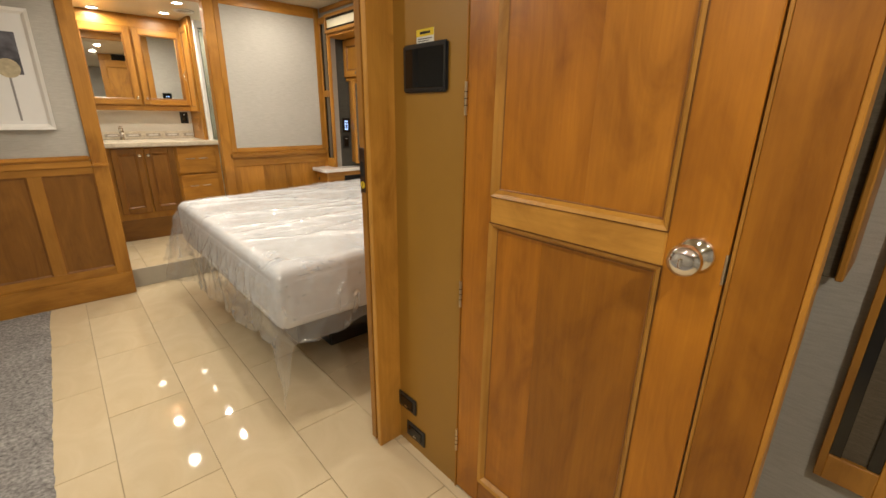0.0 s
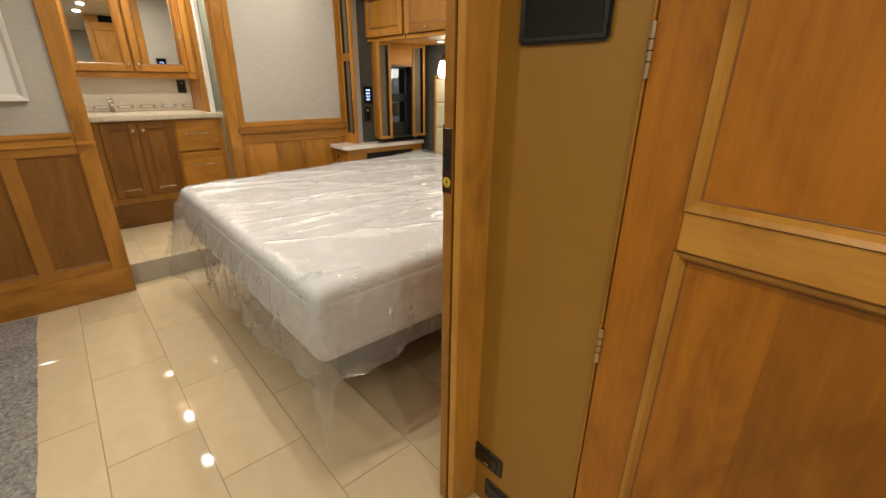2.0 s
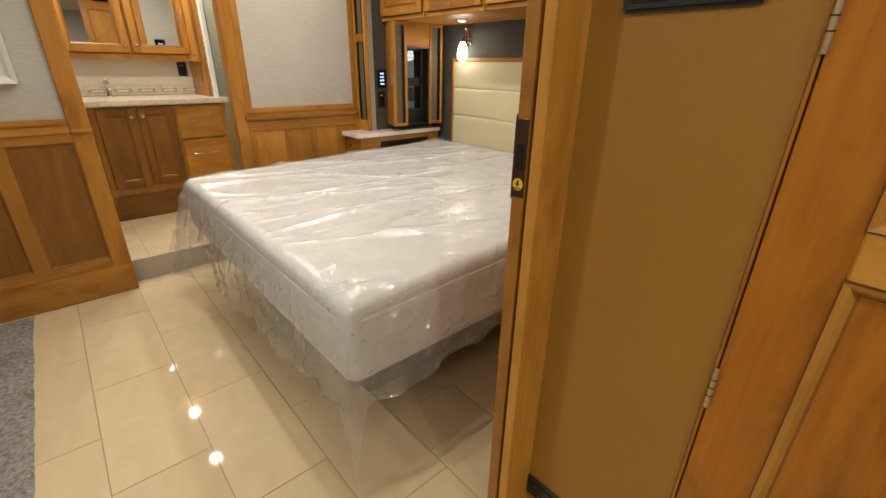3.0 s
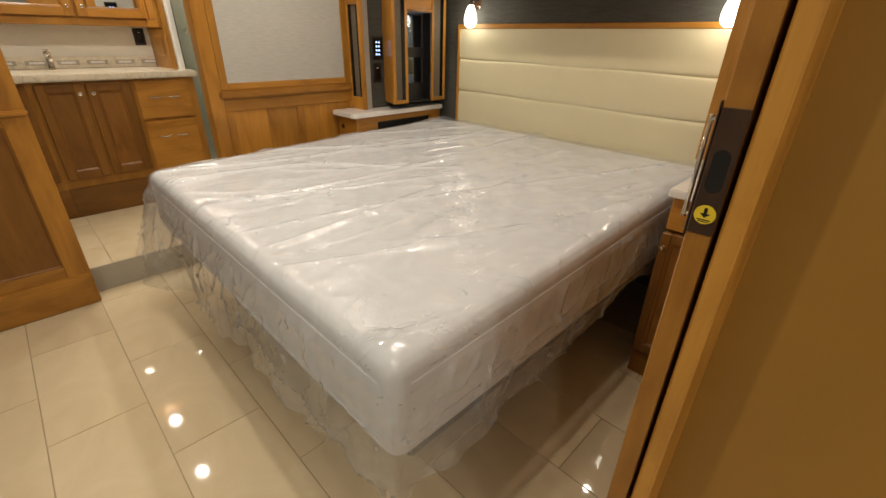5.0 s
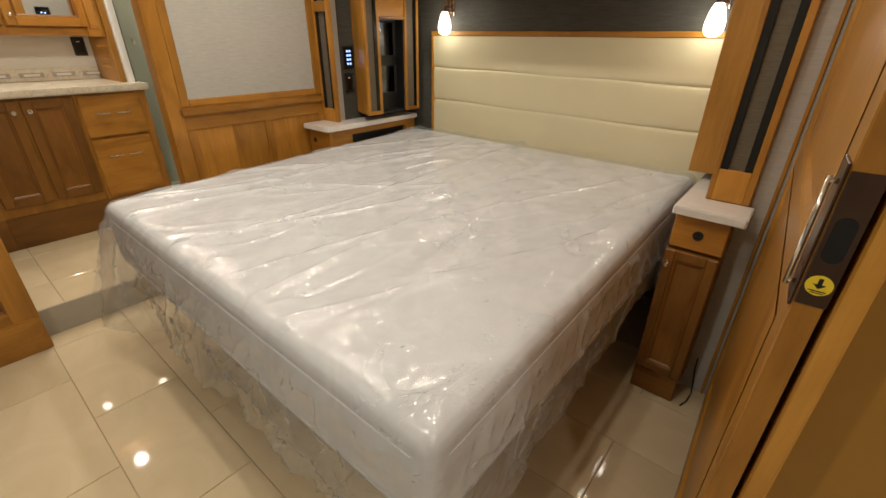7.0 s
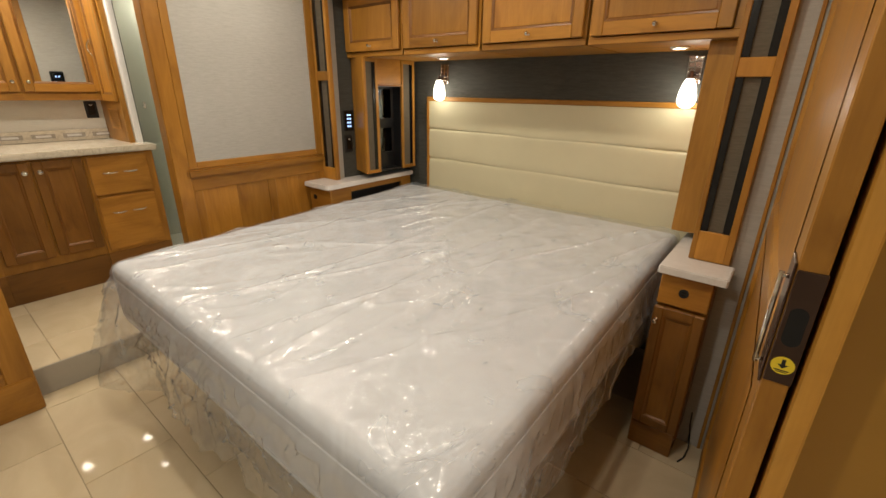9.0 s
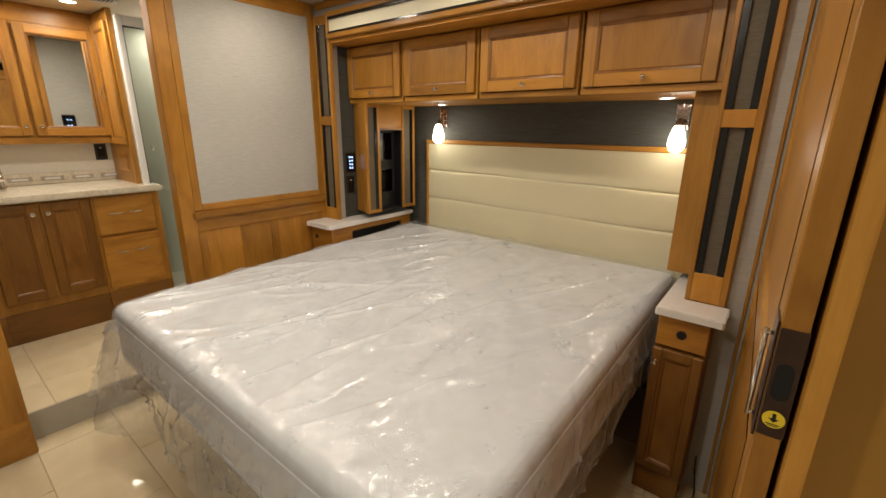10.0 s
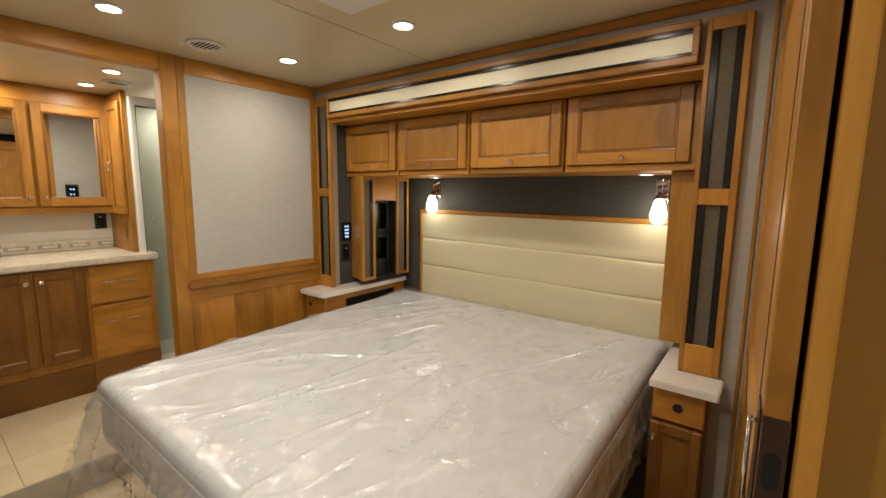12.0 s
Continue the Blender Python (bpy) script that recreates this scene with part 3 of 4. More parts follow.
# bed recess
solid("wall_fascia_near", bx(FASCIA, 1.95, 1.225, 1.50, 0, CEIL, 0), LINEN, "grey linen wall beside the bed recess", "wall")
solid("wall_fascia_far", bx(FASCIA, 1.95, 3.69, 3.812, 0, CEIL, 0), LINEN, "grey linen wall beside the bed recess", "wall")
solid("wall_fascia_top", bx(FASCIA, 1.95, 1.50, 3.69, 2.0, CEIL, 0), LINEN, "grey linen strip over the bed recess", "wall")
solid("trim_crown_recess", bx(FASCIA - 0.022, FASCIA - 0.0005, 1.272, 3.79, 2.178, CEIL - 0.0005, 0.006), WY, "maple crown trim over the bed recess", "trim")
solid("trim_corner", bx(FASCIA - 0.006, FASCIA - 0.0005, 1.316, 1.328, 0, 2.177, 0.002), WZ, "slim maple corner strip", "trim")
solid("wall_head", bx(HEAD, 2.60, 1.45, 3.70, 0, CEIL, 0), SLATE, "dark slate covered wall behind the headboard", "wall")
solid("wall_return_near", bx(1.95, HEAD, 1.45, 1.50, 0, CEIL, 0), SLATE, "dark slate covered recess wall", "wall")
bm = bx(1.95, 2.12, 3.70, 3.75, 0, CEIL, 0)
bx(2.12, HEAD + 0.07, 3.70, 3.75, 0, 0.90, 0, bm)
bx(2.12, HEAD + 0.07, 3.70, 3.75, 1.60, CEIL, 0, bm)
solid("wall_return_far", bm, SLATE, "dark slate covered recess wall with a window", "wall")

# bath: raised floor, walls, shower side
BF = 0.147
bath_floor = solid("floor_bath", bx(-1.38, 1.93, 3.918, 5.6, -0.02, BF - 0.004, 0), GROUT, "raised cream tiled bath floor", "floor")
solid("trim_step_riser", bx(0.172, 0.928, 3.910, 3.9175, 0, BF - 0.001, 0.001), RISER, "grey step riser below the bath floor", "trim")
solid("wall_bath_back", bx(-1.4, 2.0, 5.42, 5.5, 0, CEIL, 0), BATHWALL, "pale bath back wall", "wall")
solid("wall_shower_side", bx(1.93, 1.99, 3.87, 5.42, 0, CEIL, 0), WHITEPLASTIC, "white shower wall", "wall")
solid("floor_shower", bx(1.12, 1.93, 4.96, 5.39, 0.1, 0.22, 0.01), WHITEPLASTIC, "white shower tray", "floor")
solid("wall_shower_back", bx(1.12, 1.93, 5.39, 5.419, 0.2, CEIL, 0), WHITEPLASTIC, "white shower back wall", "wall")


# ---- bed recess things ----
def fascia_column(m, w, h, openings, label):
    ob = thing("fascia_column", m, label, "column", "columns beside the bed recess")
    a, b = 0.017, w - 0.022
    part("stile", bx(0, a, 0, 0.028, 0, h, 0.002), WZ, ob)
    part("stile", bx(b, w, 0, 0.028, 0, h, 0.002), WZ, ob)
    cuts = [0.0] + [z for o in openings for z in o] + [h]
    for z0, z1 in zip(cuts[::2], cuts[1::2]):
        part("rail", bx(a, b, 0.0004, 0.028, z0, z1, 0.0015), WZ, ob)
    for z0, z1 in openings:
        part("cloth_insert", bx(a, b, 0.014, 0.027, z0, z1, 0), TAUPE, ob, "taupe woven insert")
        part("black_strip", bx(a, a + 0.024, 0.006, 0.0138, z0, z1, 0.001), BLACKGLOSS, ob, "glossy black strip")
        part("black_strip", bx(b - 0.024, b, 0.006, 0.0138, z0, z1, 0.001), BLACKGLOSS, ob, "glossy black strip")
    return ob


NS_TOP, LEDGE_TOP = 0.846, 0.858
fascia_column(face_x(FASCIA - 0.0295, 1.517, NS_TOP), 0.135, 2.142 - NS_TOP, ((0.112, 0.645), (0.704, 1.255)), "maple column with taupe cloth and black strips")
fascia_column(face_x(FASCIA - 0.0295, 3.796, LEDGE_TOP), 0.148, 2.138 - LEDGE_TOP, ((0.08, 0.63), (0.685, 1.23)), "maple column with taupe cloth and black strips")

val = thing("valance", face_x(FASCIA - 0.055, 3.645, 1.995), "maple framed cream valance with black strips over the bed", "valance")
VW = 3.645 - 1.535
part("bottom_rail", bx(0, VW, 0, 0.055, 0, 0.026, 0.004), WX, val)
part("top_rail", bx(0, VW, 0, 0.055, 0.120, 0.146, 0.004), WX, val)
part("end_block", bx(0, 0.02, 0.0004, 0.055, 0.026, 0.120, 0.002), WZ, val)
part("end_block", bx(VW - 0.022, VW, 0.0004, 0.055, 0.026, 0.120, 0.002), WZ, val)
part("cream_band", bx(0.02, VW - 0.022, 0.016, 0.054, 0.026, 0.120, 0), CREAMBAND, val, "cream vinyl band")
part("black_strip", bx(0.02, VW - 0.022, 0.006, 0.0158, 0.026, 0.040, 0.001), BLACKGLOSS, val, "glossy black strip")
part("black_strip", bx(0.02, VW - 0.022, 0.006, 0.0158, 0.104, 0.120, 0.001), BLACKGLOSS, val, "glossy black strip")
solid("shelf_valance", bx(FASCIA - 0.02, 2.06, 1.50, 3.70, 1.975, 1.9935, 0.002), WY, "maple soffit board behind the valance", "soffit")

CABX = 2.04
for k, (ya, yb) in enumerate(((3.695, 3.195), (3.185, 2.650), (2.640, 2.099), (2.089, 1.502))):
    w = ya - yb
    cab = thing("overhead_cabinet", face_x(CABX, ya, 1.628), "closed maple overhead cabinet with lift-up panel door", "cabinet", "overhead cabinets over the bed")
    bm = bx(0.0, w, 0.003, HEAD - CABX - 0.001, 0.0, 0.014, 0.001)
    bx(0.0, w, 0.0, 0.02, 0.0, 0.03, 0.003, bm)
    bx(0.0, w, 0.0, 0.02, 0.335, 0.346, 0.002, bm)
    for x in (0.0, w - 0.016):
        bx(x, x + 0.016, 0.002, HEAD - CABX - 0.001, 0.014, 0.346, 0.001, bm)
    if k == 3:
        bx(w - 0.060, w - 0.016, 0.001, 0.02, 0.03, 0.335, 0.001, bm)
    part("body", bm, WX, cab)
    right = 0.062 if k == 3 else 0.014
    leaf = frame_door(w - 0.016 - right + 0.006, 0.305, 0.052, cab, 0.02, "door", 0.012, 0.032, -0.0205)
    kx = 0.012 + (w - 0.01 - right) / 2
    knob(leaf, kx, -0.0205, 0.060, 0.0095)

# puck lights under the cabinets
def puck(m, r, label, category="ceiling light", group="recessed ceiling lights"):
    ob = thing("ceiling_light" if category == "ceiling light" else "cabinet_light", m, label, category, group)
    part("rim", lathe([(r * 1.25, 0.0), (r * 1.25, -0.003), (r * 1.12, -0.008), (r, -0.009), (r * 0.98, -0.004), (r * 0.98, 0.0)], None, 28), WHITE, ob, "white rim", True)
    part("diffuser", lathe([(r * 0.975, -0.001), (r * 0.95, -0.005), (r * 0.6, -0.0085), (r * 0.1, -0.0095)], None, 28), LED, ob, "lit diffuser")


for py in (3.10, 1.78):
    puck(pose(2.30, py, 1.6275), 0.03, "small round light under the overhead cabinet", "cabinet light", "lights under the overhead cabinets")
    ld = bpy.data.lights.new("cabinet_lamp", "AREA")
    ld.shape, ld.size, ld.energy, ld.color = "DISK", 0.05, 0.5, WARM
    lo = new("cabinet_lamp", ld)
    lo.matrix_world = pose(2.30, py, 1.615)
# fittings go on the five added lamps too
for px, py, watts in PUCKS:
    puck(pose(px, py, CEIL), 0.04, "lit recessed round ceiling light with white rim, some unseen and added")

# headboard
HBZ0, HBZ1 = 0.42, 1.395
hb = thing("headboard", face_x(2.50, 3.40, HBZ0), "cream vinyl channel headboard with maple trim", "headboard")
HW = 3.40 - 1.56
part("backing", bx(0.0, HW, 0.018, 0.029, 0, HBZ1 - HBZ0 - 0.028, 0), CREAM, hb)


def seam_height(z, x):
    return z if z in (0.0, 0.949) else z - 0.012 - 0.017 * x / HW + 0.002 * math.sin(x * 9 + z * 20)


def channel(z0, z1):
    """One padded strip; its stitched seams pull in most towards the ends."""
    bm = bmesh.new()
    nx, nz = 120, 26
    rows = []
    for i in range(nx + 1):
        x = 0.0215 + (HW - 0.043) * i / nx
        pull = 0.30 + 0.70 * abs(2 * x / HW - 1) ** 1.3 + 0.12 * noise.noise(Vector((x * 9, z0, 0)))
        za, zb = seam_height(z0, x), seam_height(z1, x)
        row = []
        for k in range(nz + 1):
            v = 0.5 - 0.5 * math.cos(math.pi * k / nz)
            z = za + (zb - za) * v
            d = min(z - za if z0 > 0 else 9.0, zb - z if z1 < 0.949 else 9.0)
            pucker = 0.0022 * noise.noise(Vector((x * 26, z * 5, z0))) * math.exp(-d / 0.03)
            y = -0.003 + pull * (0.009 * math.exp(-(d / 0.005) ** 2) + 0.004 * math.exp(-(d / 0.022) ** 2)) + pucker + 0.0014 * noise.noise(Vector((x * 4, z * 5, 2)))
            row.append(bm.verts.new((x, y, z)))
        rows.append(row)
    for a, b in zip(rows, rows[1:]):
        for k in range(nz):
            bm.faces.new((a[k], b[k], b[k + 1], a[k + 1]))
    return bm


for z0, z1 in ((0.0, 0.565), (0.565, 0.772), (0.772, 0.949)):
    part("channel", channel(z0, z1), CREAM, hb, smooth=True)
part("top_trim", bx(0, HW, -0.010, 0.029, HBZ1 - HBZ0 - 0.0275, HBZ1 - HBZ0, 0.004), WX, hb)
part("side_trim", bx(0, 0.0215, -0.008, 0.029, 0, HBZ1 - HBZ0 - 0.028, 0.003), WZ, hb)
part("side_trim", bx(HW - 0.0215, HW, -0.008, 0.029, 0, HBZ1 - HBZ0 - 0.028, 0.003), WZ, hb)

# wall sconces
for py in (3.265, 1.745):
    sc = thing("wall_sconce", face_x(HEAD, py, 1.50), "lit wall sconce with opal glass shade and bronze plate", "sconce", "sconces over the headboard")
    bm = bx(-0.034, 0.034, -0.004, -0.0005, -0.02, 0.105, 0.001)
    part("back_plate", bm, BRONZE, sc, "bronze lattice plate")
    bm = bmesh.new()
    for k in range(4):
        z = 0.0 + k * 0.026
        bx(-0.032, 0.032, -0.008, -0.004, z, z + 0.005, 0.001, bm)
    for k in range(3):
        bx(-0.032 + k * 0.029, -0.027 + k * 0.029, -0.008, -0.004, -0.018, 0.103, 0.001, bm)
    for k in range(3):
        cyl((-0.03, -0.009, k * 0.034), (0.03, -0.009, 0.03 + k * 0.034), 0.002, seg=6, bm=bm)
    part("lattice", bm, CHROME, sc, "worn metal lattice")
    bm = cyl((0, -0.004, 0.03), (0, -0.055, 0.03), 0.006, seg=12)
    cyl((0, -0.055, 0.034), (0, -0.06, -0.004), 0.009, 0.013, seg=14, bm=bm)
    part("arm", bm, BRONZE, sc, "bronze arm", True)
    part("shade", lathe([(0.016, 0.0), (0.024, -0.012), (0.034, -0.045), (0.040, -0.075), (0.040, -0.095), (0.034, -0.116), (0.020, -0.128), (0.003, -0.131)], pose(0, -0.062, 0.002), 28), SHADE, sc, "glowing opal glass shade", True)
    ld = bpy.data.lights.new("sconce_lamp", "POINT")
    ld.energy, ld.color, ld.shadow_soft_size = 0.85, (1.0, 0.93, 0.78), 0.045
    lo = new("sconce_lamp", ld)
    lo.location = (HEAD - 0.135, py, 1.40)

# window in the recess with its boxed surround
win = thing("window_1", pose(2.003, 3.50, 0.898), "dark night window in a boxed maple surround", "window")
win["kind"] = "structure"
BH = 1.6275 - 0.898
OP0, OP1, BW, OPZ = 0.122, 0.341, 0.472, 0.575
side = bx(0, 0.012, 0.0165, 0.199, 0.0, BH, 0.001)
for v in side.verts:
    v.co.x += 0.068 * (v.co.y - 0.0165) / 0.1825
part("side_return", side, WZ, win)
for x0, x1 in ((0.0, OP0), (OP1, BW)):
    for a, b in ((x0, x0 + 0.019), (x1 - 0.021, x1)):
        part("stile", bx(a, b, 0, 0.016, 0, BH, 0.0015), WZ, win)
    part("rail", bx(x0 + 0.019, x1 - 0.021, 0.0004, 0.016, 0, 0.022, 0.001), WX, win)
    part("rail", bx(x0 + 0.019, x1 - 0.021, 0.0004, 0.016, BH - 0.024, BH, 0.001), WX, win)
    part("cloth_insert", bx(x0 + 0.019, x1 - 0.021, 0.010, 0.0155, 0.022, BH - 0.024, 0), TAUPE, win, "taupe woven insert")
    part("black_strip", bx(x1 - 0.047, x1 - 0.021, 0.004, 0.0098, 0.022, BH - 0.024, 0.001), BLACKGLOSS, win, "glossy black strip")
part("head_board", bx(OP0, OP1, 0.006, 0.018, OPZ, BH, 0.001), WX, win)
part("head_lip", bx(OP0 - 0.002, OP1 + 0.002, -0.004, 0.030, OPZ - 0.014, OPZ - 0.0005, 0.003), WX, win)
for a, b in ((OP0 + 0.0005, OP0 + 0.006), (OP1 - 0.006, OP1 - 0.0005)):
    part("lining", bx(a, b, 0.0165, 0.199, 0.002, OPZ - 0.016, 0), BLACK, win, "black lining of the window opening")
part("window_sill", bx(OP0 + 0.006, OP1 - 0.006, 0.0165, 0.094, 0.0, 0.010, 0.001), BLACK, win, "black sill")
part("window_frame", slope_frame(OP1 - OP0 - 0.012, OPZ - 0.028, 0.016, 0.083, 0.091, None, OP0 + 0.006, 0.011), BLACK, win, "black window frame")
part("lower_rail", bx(OP0 + 0.0065, OP1 - 0.0065, 0.085, 0.0945, 0.0115, 0.120, 0.002), BLACK, win, "black lower window rail")
part("window_bar", bx(OP0 + 0.0065, OP1 - 0.0065, 0.083, 0.0935, 0.285, 0.350, 0.002), BLACK, win, "black sliding window bar")
gp = part("pane", bx(OP0 + 0.0065, OP1 - 0.0065, 0.095, 0.099, 0.012, OPZ - 0.018, 0), GLASS, win, "dark glass pane")
gp.visible_shadow = False
# what stands outside the window
out = thing("parked_coach", pose(2.72, 4.6, 0.0), "dim glowing blue-grey coach side seen through the window", "vehicle")
# the paint glows faintly in place of light falling on the coach
COACH = plain("glowing_coach_paint", (0.16, 0.21, 0.25), 0.4, emit=(0.25, 0.36, 0.45), power=0.15)
part("body", bx(0.15, 3.2, 0.0, 0.5, -0.1, 2.4, 0.03), COACH, out)
part("stripe", bx(0.15, 3.2, -0.004, 0.0, 0.98, 1.12, 0), BLACK, out)
bm = bmesh.new()
for k in range(14):
    a0, a1 = 3.3 + k * 0.2, 3.3 + (k + 1) * 0.2
    cyl((1.0 + 0.16 * math.cos(a0), -0.004, 1.46 + 0.12 * math.sin(a0)), (1.0 + 0.16 * math.cos(a1), -0.004, 1.46 + 0.12 * math.sin(a1)), 0.016, seg=6, bm=bm)
part("decal", bm, BLACK, out, "dark curved mark on the coach side")
# unlit distance and ground, painted near-black
solid("backdrop", bx(1.99, 5.6, 5.9, 5.95, -0.1, 3.0, 0), DARK_FILL, "dark night distance", "backdrop")
solid("ground", bx(2.0, 6.0, 3.90, 5.9, -0.12, -0.1, 0), DARK_FILL, "dark ground outside", "ground")


nb = thing("window_box", face_x(2.10, 1.635, 0.875), "maple boxed window surround beside the headboard", "window surround")
part("side_board", bx(0, 0.134, 0, 0.016, 0, 1.6265 - 0.875, 0.002), WZ, nb)
part("face_board", bx(0, 0.016, 0.0162, 0.375, 0, 1.6265 - 0.875, 0.002), WZ, nb)

# keypad and outlet on the recess wall
def keypad(m, w, h, rows, cols, label):
    ob = thing("keypad", m, label, "keypad")
    part("housing", bx(-w / 2, w / 2, -0.012, 0.0, -h / 2, h / 2, 0.004), BLACK, ob)
    part("screen", bx(-w / 2 + 0.006, w / 2 - 0.006, -0.0135, -0.0115, -h / 2 + 0.008, h / 2 - 0.008, 0.001), SCREENGLASS, ob)
    for r in range(rows):
        for c in range(cols):
            x = (c - (cols - 1) / 2) * w * 0.24
            z = (r - (rows - 1) / 2) * h * 0.72 / rows
            part("lit_key", bx(x - 0.005, x + 0.005, -0.0142, -0.0134, z - 0.0055, z + 0.0055, 0), DIGITS, ob, "lit white-blue key")
    return ob


def outlet(m, w, h, label, category="outlet"):
    ob = thing("wall_outlet" if category == "outlet" else "wall_switch", m, label, category)
    part("plate", bx(-w / 2, w / 2, -0.006, 0.0, -h / 2, h / 2, 0.003), BLACK, ob)
    part("insert", bx(-w * 0.28, w * 0.28, -0.009, -0.005, -h * 0.32, h * 0.32, 0.002), BLACKGLOSS, ob)
    part("indicator", bx(-w * 0.12, w * 0.12, -0.0095, -0.0088, h * 0.24, h * 0.29, 0), PAPER, ob)
    return ob


keypad(pose(2.018, 3.70, 1.238), 0.085, 0.135, 4, 2, "black lighting keypad with glowing white-blue keys")
outlet(pose(2.012, 3.70, 1.085), 0.07, 0.118, "black outlet plate below the keypad")

# nightstands
ns = thing("nightstand", face_x(1.745, 1.578, 0), "narrow maple nightstand with drawer and door", "nightstand")
# body, plinth and door wear the darker maple as painted-in shade
part("body", bx(0.006, 0.176, 0.012, 0.70, 0.09, NS_TOP - 0.03, 0.002), RUSSET_SHADE, ns)
part("plinth", bx(0.0, 0.168, -0.004, 0.70, 0.0, 0.115, 0.003), RUSSET_SHADE_X, ns)
dr = part("drawer_front", bx(0.004, 0.174, -0.008, 0.012, 0.684, 0.812, 0.003), WX, ns)
bm = cyl((0.088, -0.008, 0.744), (0.088, -0.012, 0.744), 0.017, seg=24)
part("power_socket", bm, BLACK, dr, "round black charging socket")
for z in (0.738, 0.749):
    part("charging_port", bx(0.081, 0.095, -0.0128, -0.0118, z - 0.002, z + 0.002, 0), DARK_FILL, dr)
leaf = frame_door(0.172, 0.545, 0.036, ns, 0.022, "door", 0.002, 0.130, -0.0245, wz=RUSSET_SHADE, wx=RUSSET_SHADE)
knob(leaf, 0.018, -0.0245, 0.618, 0.009)
top = thing("countertop", face_x(1.70, 1.585, NS_TOP - 0.028), "white speckled quartz top on the nightstand", "countertop")


def slab(parent, outline, thick):
    t = bmesh.new()
    f = t.faces.new([t.verts.new((x, y, 0)) for x, y in outline])
    r = bmesh.ops.extrude_face_region(t, geom=[f])
    for v in r["geom"]:
        if isinstance(v, bmesh.types.BMVert):
            v.co.z = thick
    bmesh.ops.bevel(t, geom=[e for e in t.edges if all(v.co.z > thick - 0.001 for v in e.verts)], offset=0.004, segments=2, affect="EDGES")
    part("slab", t, QUARTZ, parent)


slab(top, [(0.006, 0), (0.216, 0), (0.222, 0.006), (0.222, 0.155), (0.075, 0.155), (0.075, 0.79), (0.0, 0.79), (0.0, 0.006)], 0.028)
bm = bmesh.new()
pts = [Vector((1.93, 1.385, 0.30)), Vector((1.90, 1.378, 0.20)), Vector((1.87, 1.372, 0.11)), Vector((1.885, 1.365, 0.05)), Vector((1.84, 1.355, 0.012)), Vector((1.78, 1.36, 0.006)), Vector((1.74, 1.375, 0.006))]
for a, b in zip(pts, pts[1:]):
    cyl(a, b, 0.003, seg=6, bm=bm)
solid("power_cable", bm, BLACK, "thin black cable hanging beside the nightstand", "cable", "thing", True)

lg = thing("ledge_cabinet", pose(1.735, 3.575, 0), "maple ledge cabinet with a blacked-out recess beside the bed", "nightstand")
part("body", bx(0.0, 0.76, 0.0, 0.215, 0.0, 0.66, 0.002), WX, lg)
part("fascia_end", bx(-0.004, 0.012, -0.004, 0.215, 0.66, LEDGE_TOP - 0.03, 0.002), WY, lg)
part("end_stile", bx(0.012, 0.17, -0.004, 0.02, 0.66, LEDGE_TOP - 0.03, 0.002), WX, lg)
part("end_stile", bx(0.66, 0.76, -0.004, 0.02, 0.66, LEDGE_TOP - 0.03, 0.002), WX, lg)
part("top_rail", bx(0.17, 0.66, -0.0036, 0.02, 0.785, LEDGE_TOP - 0.03, 0.001), WX, lg)
# a black block paints in the shade of the recess
part("niche", bx(0.17, 0.66, 0.03, 0.215, 0.66, LEDGE_TOP - 0.03, 0), BLACK, lg, "black block in place of the shaded recess")
part("power_socket", cyl((-0.004, 0.16, 0.755), (-0.008, 0.16, 0.755), 0.016, seg=20), BLACK, lg, "round black charging socket")
lt = thing("countertop", pose(1.695, 3.545, LEDGE_TOP - 0.03), "white speckled quartz ledge top", "countertop")
slab(lt, [(0.03, 0.0), (0.80, 0.0), (0.80, 0.152), (0.165, 0.152), (0.165, 0.248), (0.0, 0.248), (0.0, 0.03), (0.009, 0.009)], 0.03)

# bed: base, mattress, plastic film
BX0, BX1, BY0, BY1 = 0.497, 2.475, 1.648, 3.535


def bed_top(x):
    return 0.712 + (x - BX0) * 0.026


bed = thing("bed_base", pose(1.65, 2.58, 0), "dark cloth covered bed base", "bed")
part("plinth", bx(-0.72, 0.84, -0.50, 0.86, 0, 0.30, 0.01), DARKCLOTH, bed)
part("platform", bx(-1.05, 0.83, -0.86, 0.88, 0.30, 0.415, 0.008), DARKCLOTH, bed)
bm = bx(BX0, BX1, BY0, BY1, 0.42, 0.712, 0)
bmesh.ops.bevel(bm, geom=[e for e in bm.edges], offset=0.055, segments=5, affect="EDGES", profile=0.6)
bmesh.ops.subdivide_edges(bm, edges=bm.edges[:], cuts=2, use_grid_fill=True)
for v in bm.verts:
    if v.co.z > 0.5:
        v.co.z += (v.co.x - BX0) * 0.026
    v.co += Vector((0, 0, 1)) * 0.004 * noise.noise(v.co * 3)
solid("mattress", bm, MATTRESS, "thick white mattress wrapped in clear plastic", "mattress", "thing", True)
bm = bmesh.new()
for z in (0.47, 0.652):
    ring = [(BX1 - 0.05, BY0 - 0.001), (BX0 + 0.055, BY0 - 0.001), (BX0 + 0.016, BY0 + 0.016), (BX0 - 0.001, BY0 + 0.055), (BX0 - 0.001, BY1 - 0.055), (BX0 + 0.016, BY1 - 0.016), (BX0 + 0.055, BY1 + 0.001), (BX1 - 0.05, BY1 + 0.001)]
    for a, b in zip(ring, ring[1:]):
        za, zb = (z + (p[0] - BX0) * (0.026 if z > 0.5 else 0) for p in (a, b))
        cyl((*a, za), (*b, zb), 0.0022, seg=6, bm=bm)
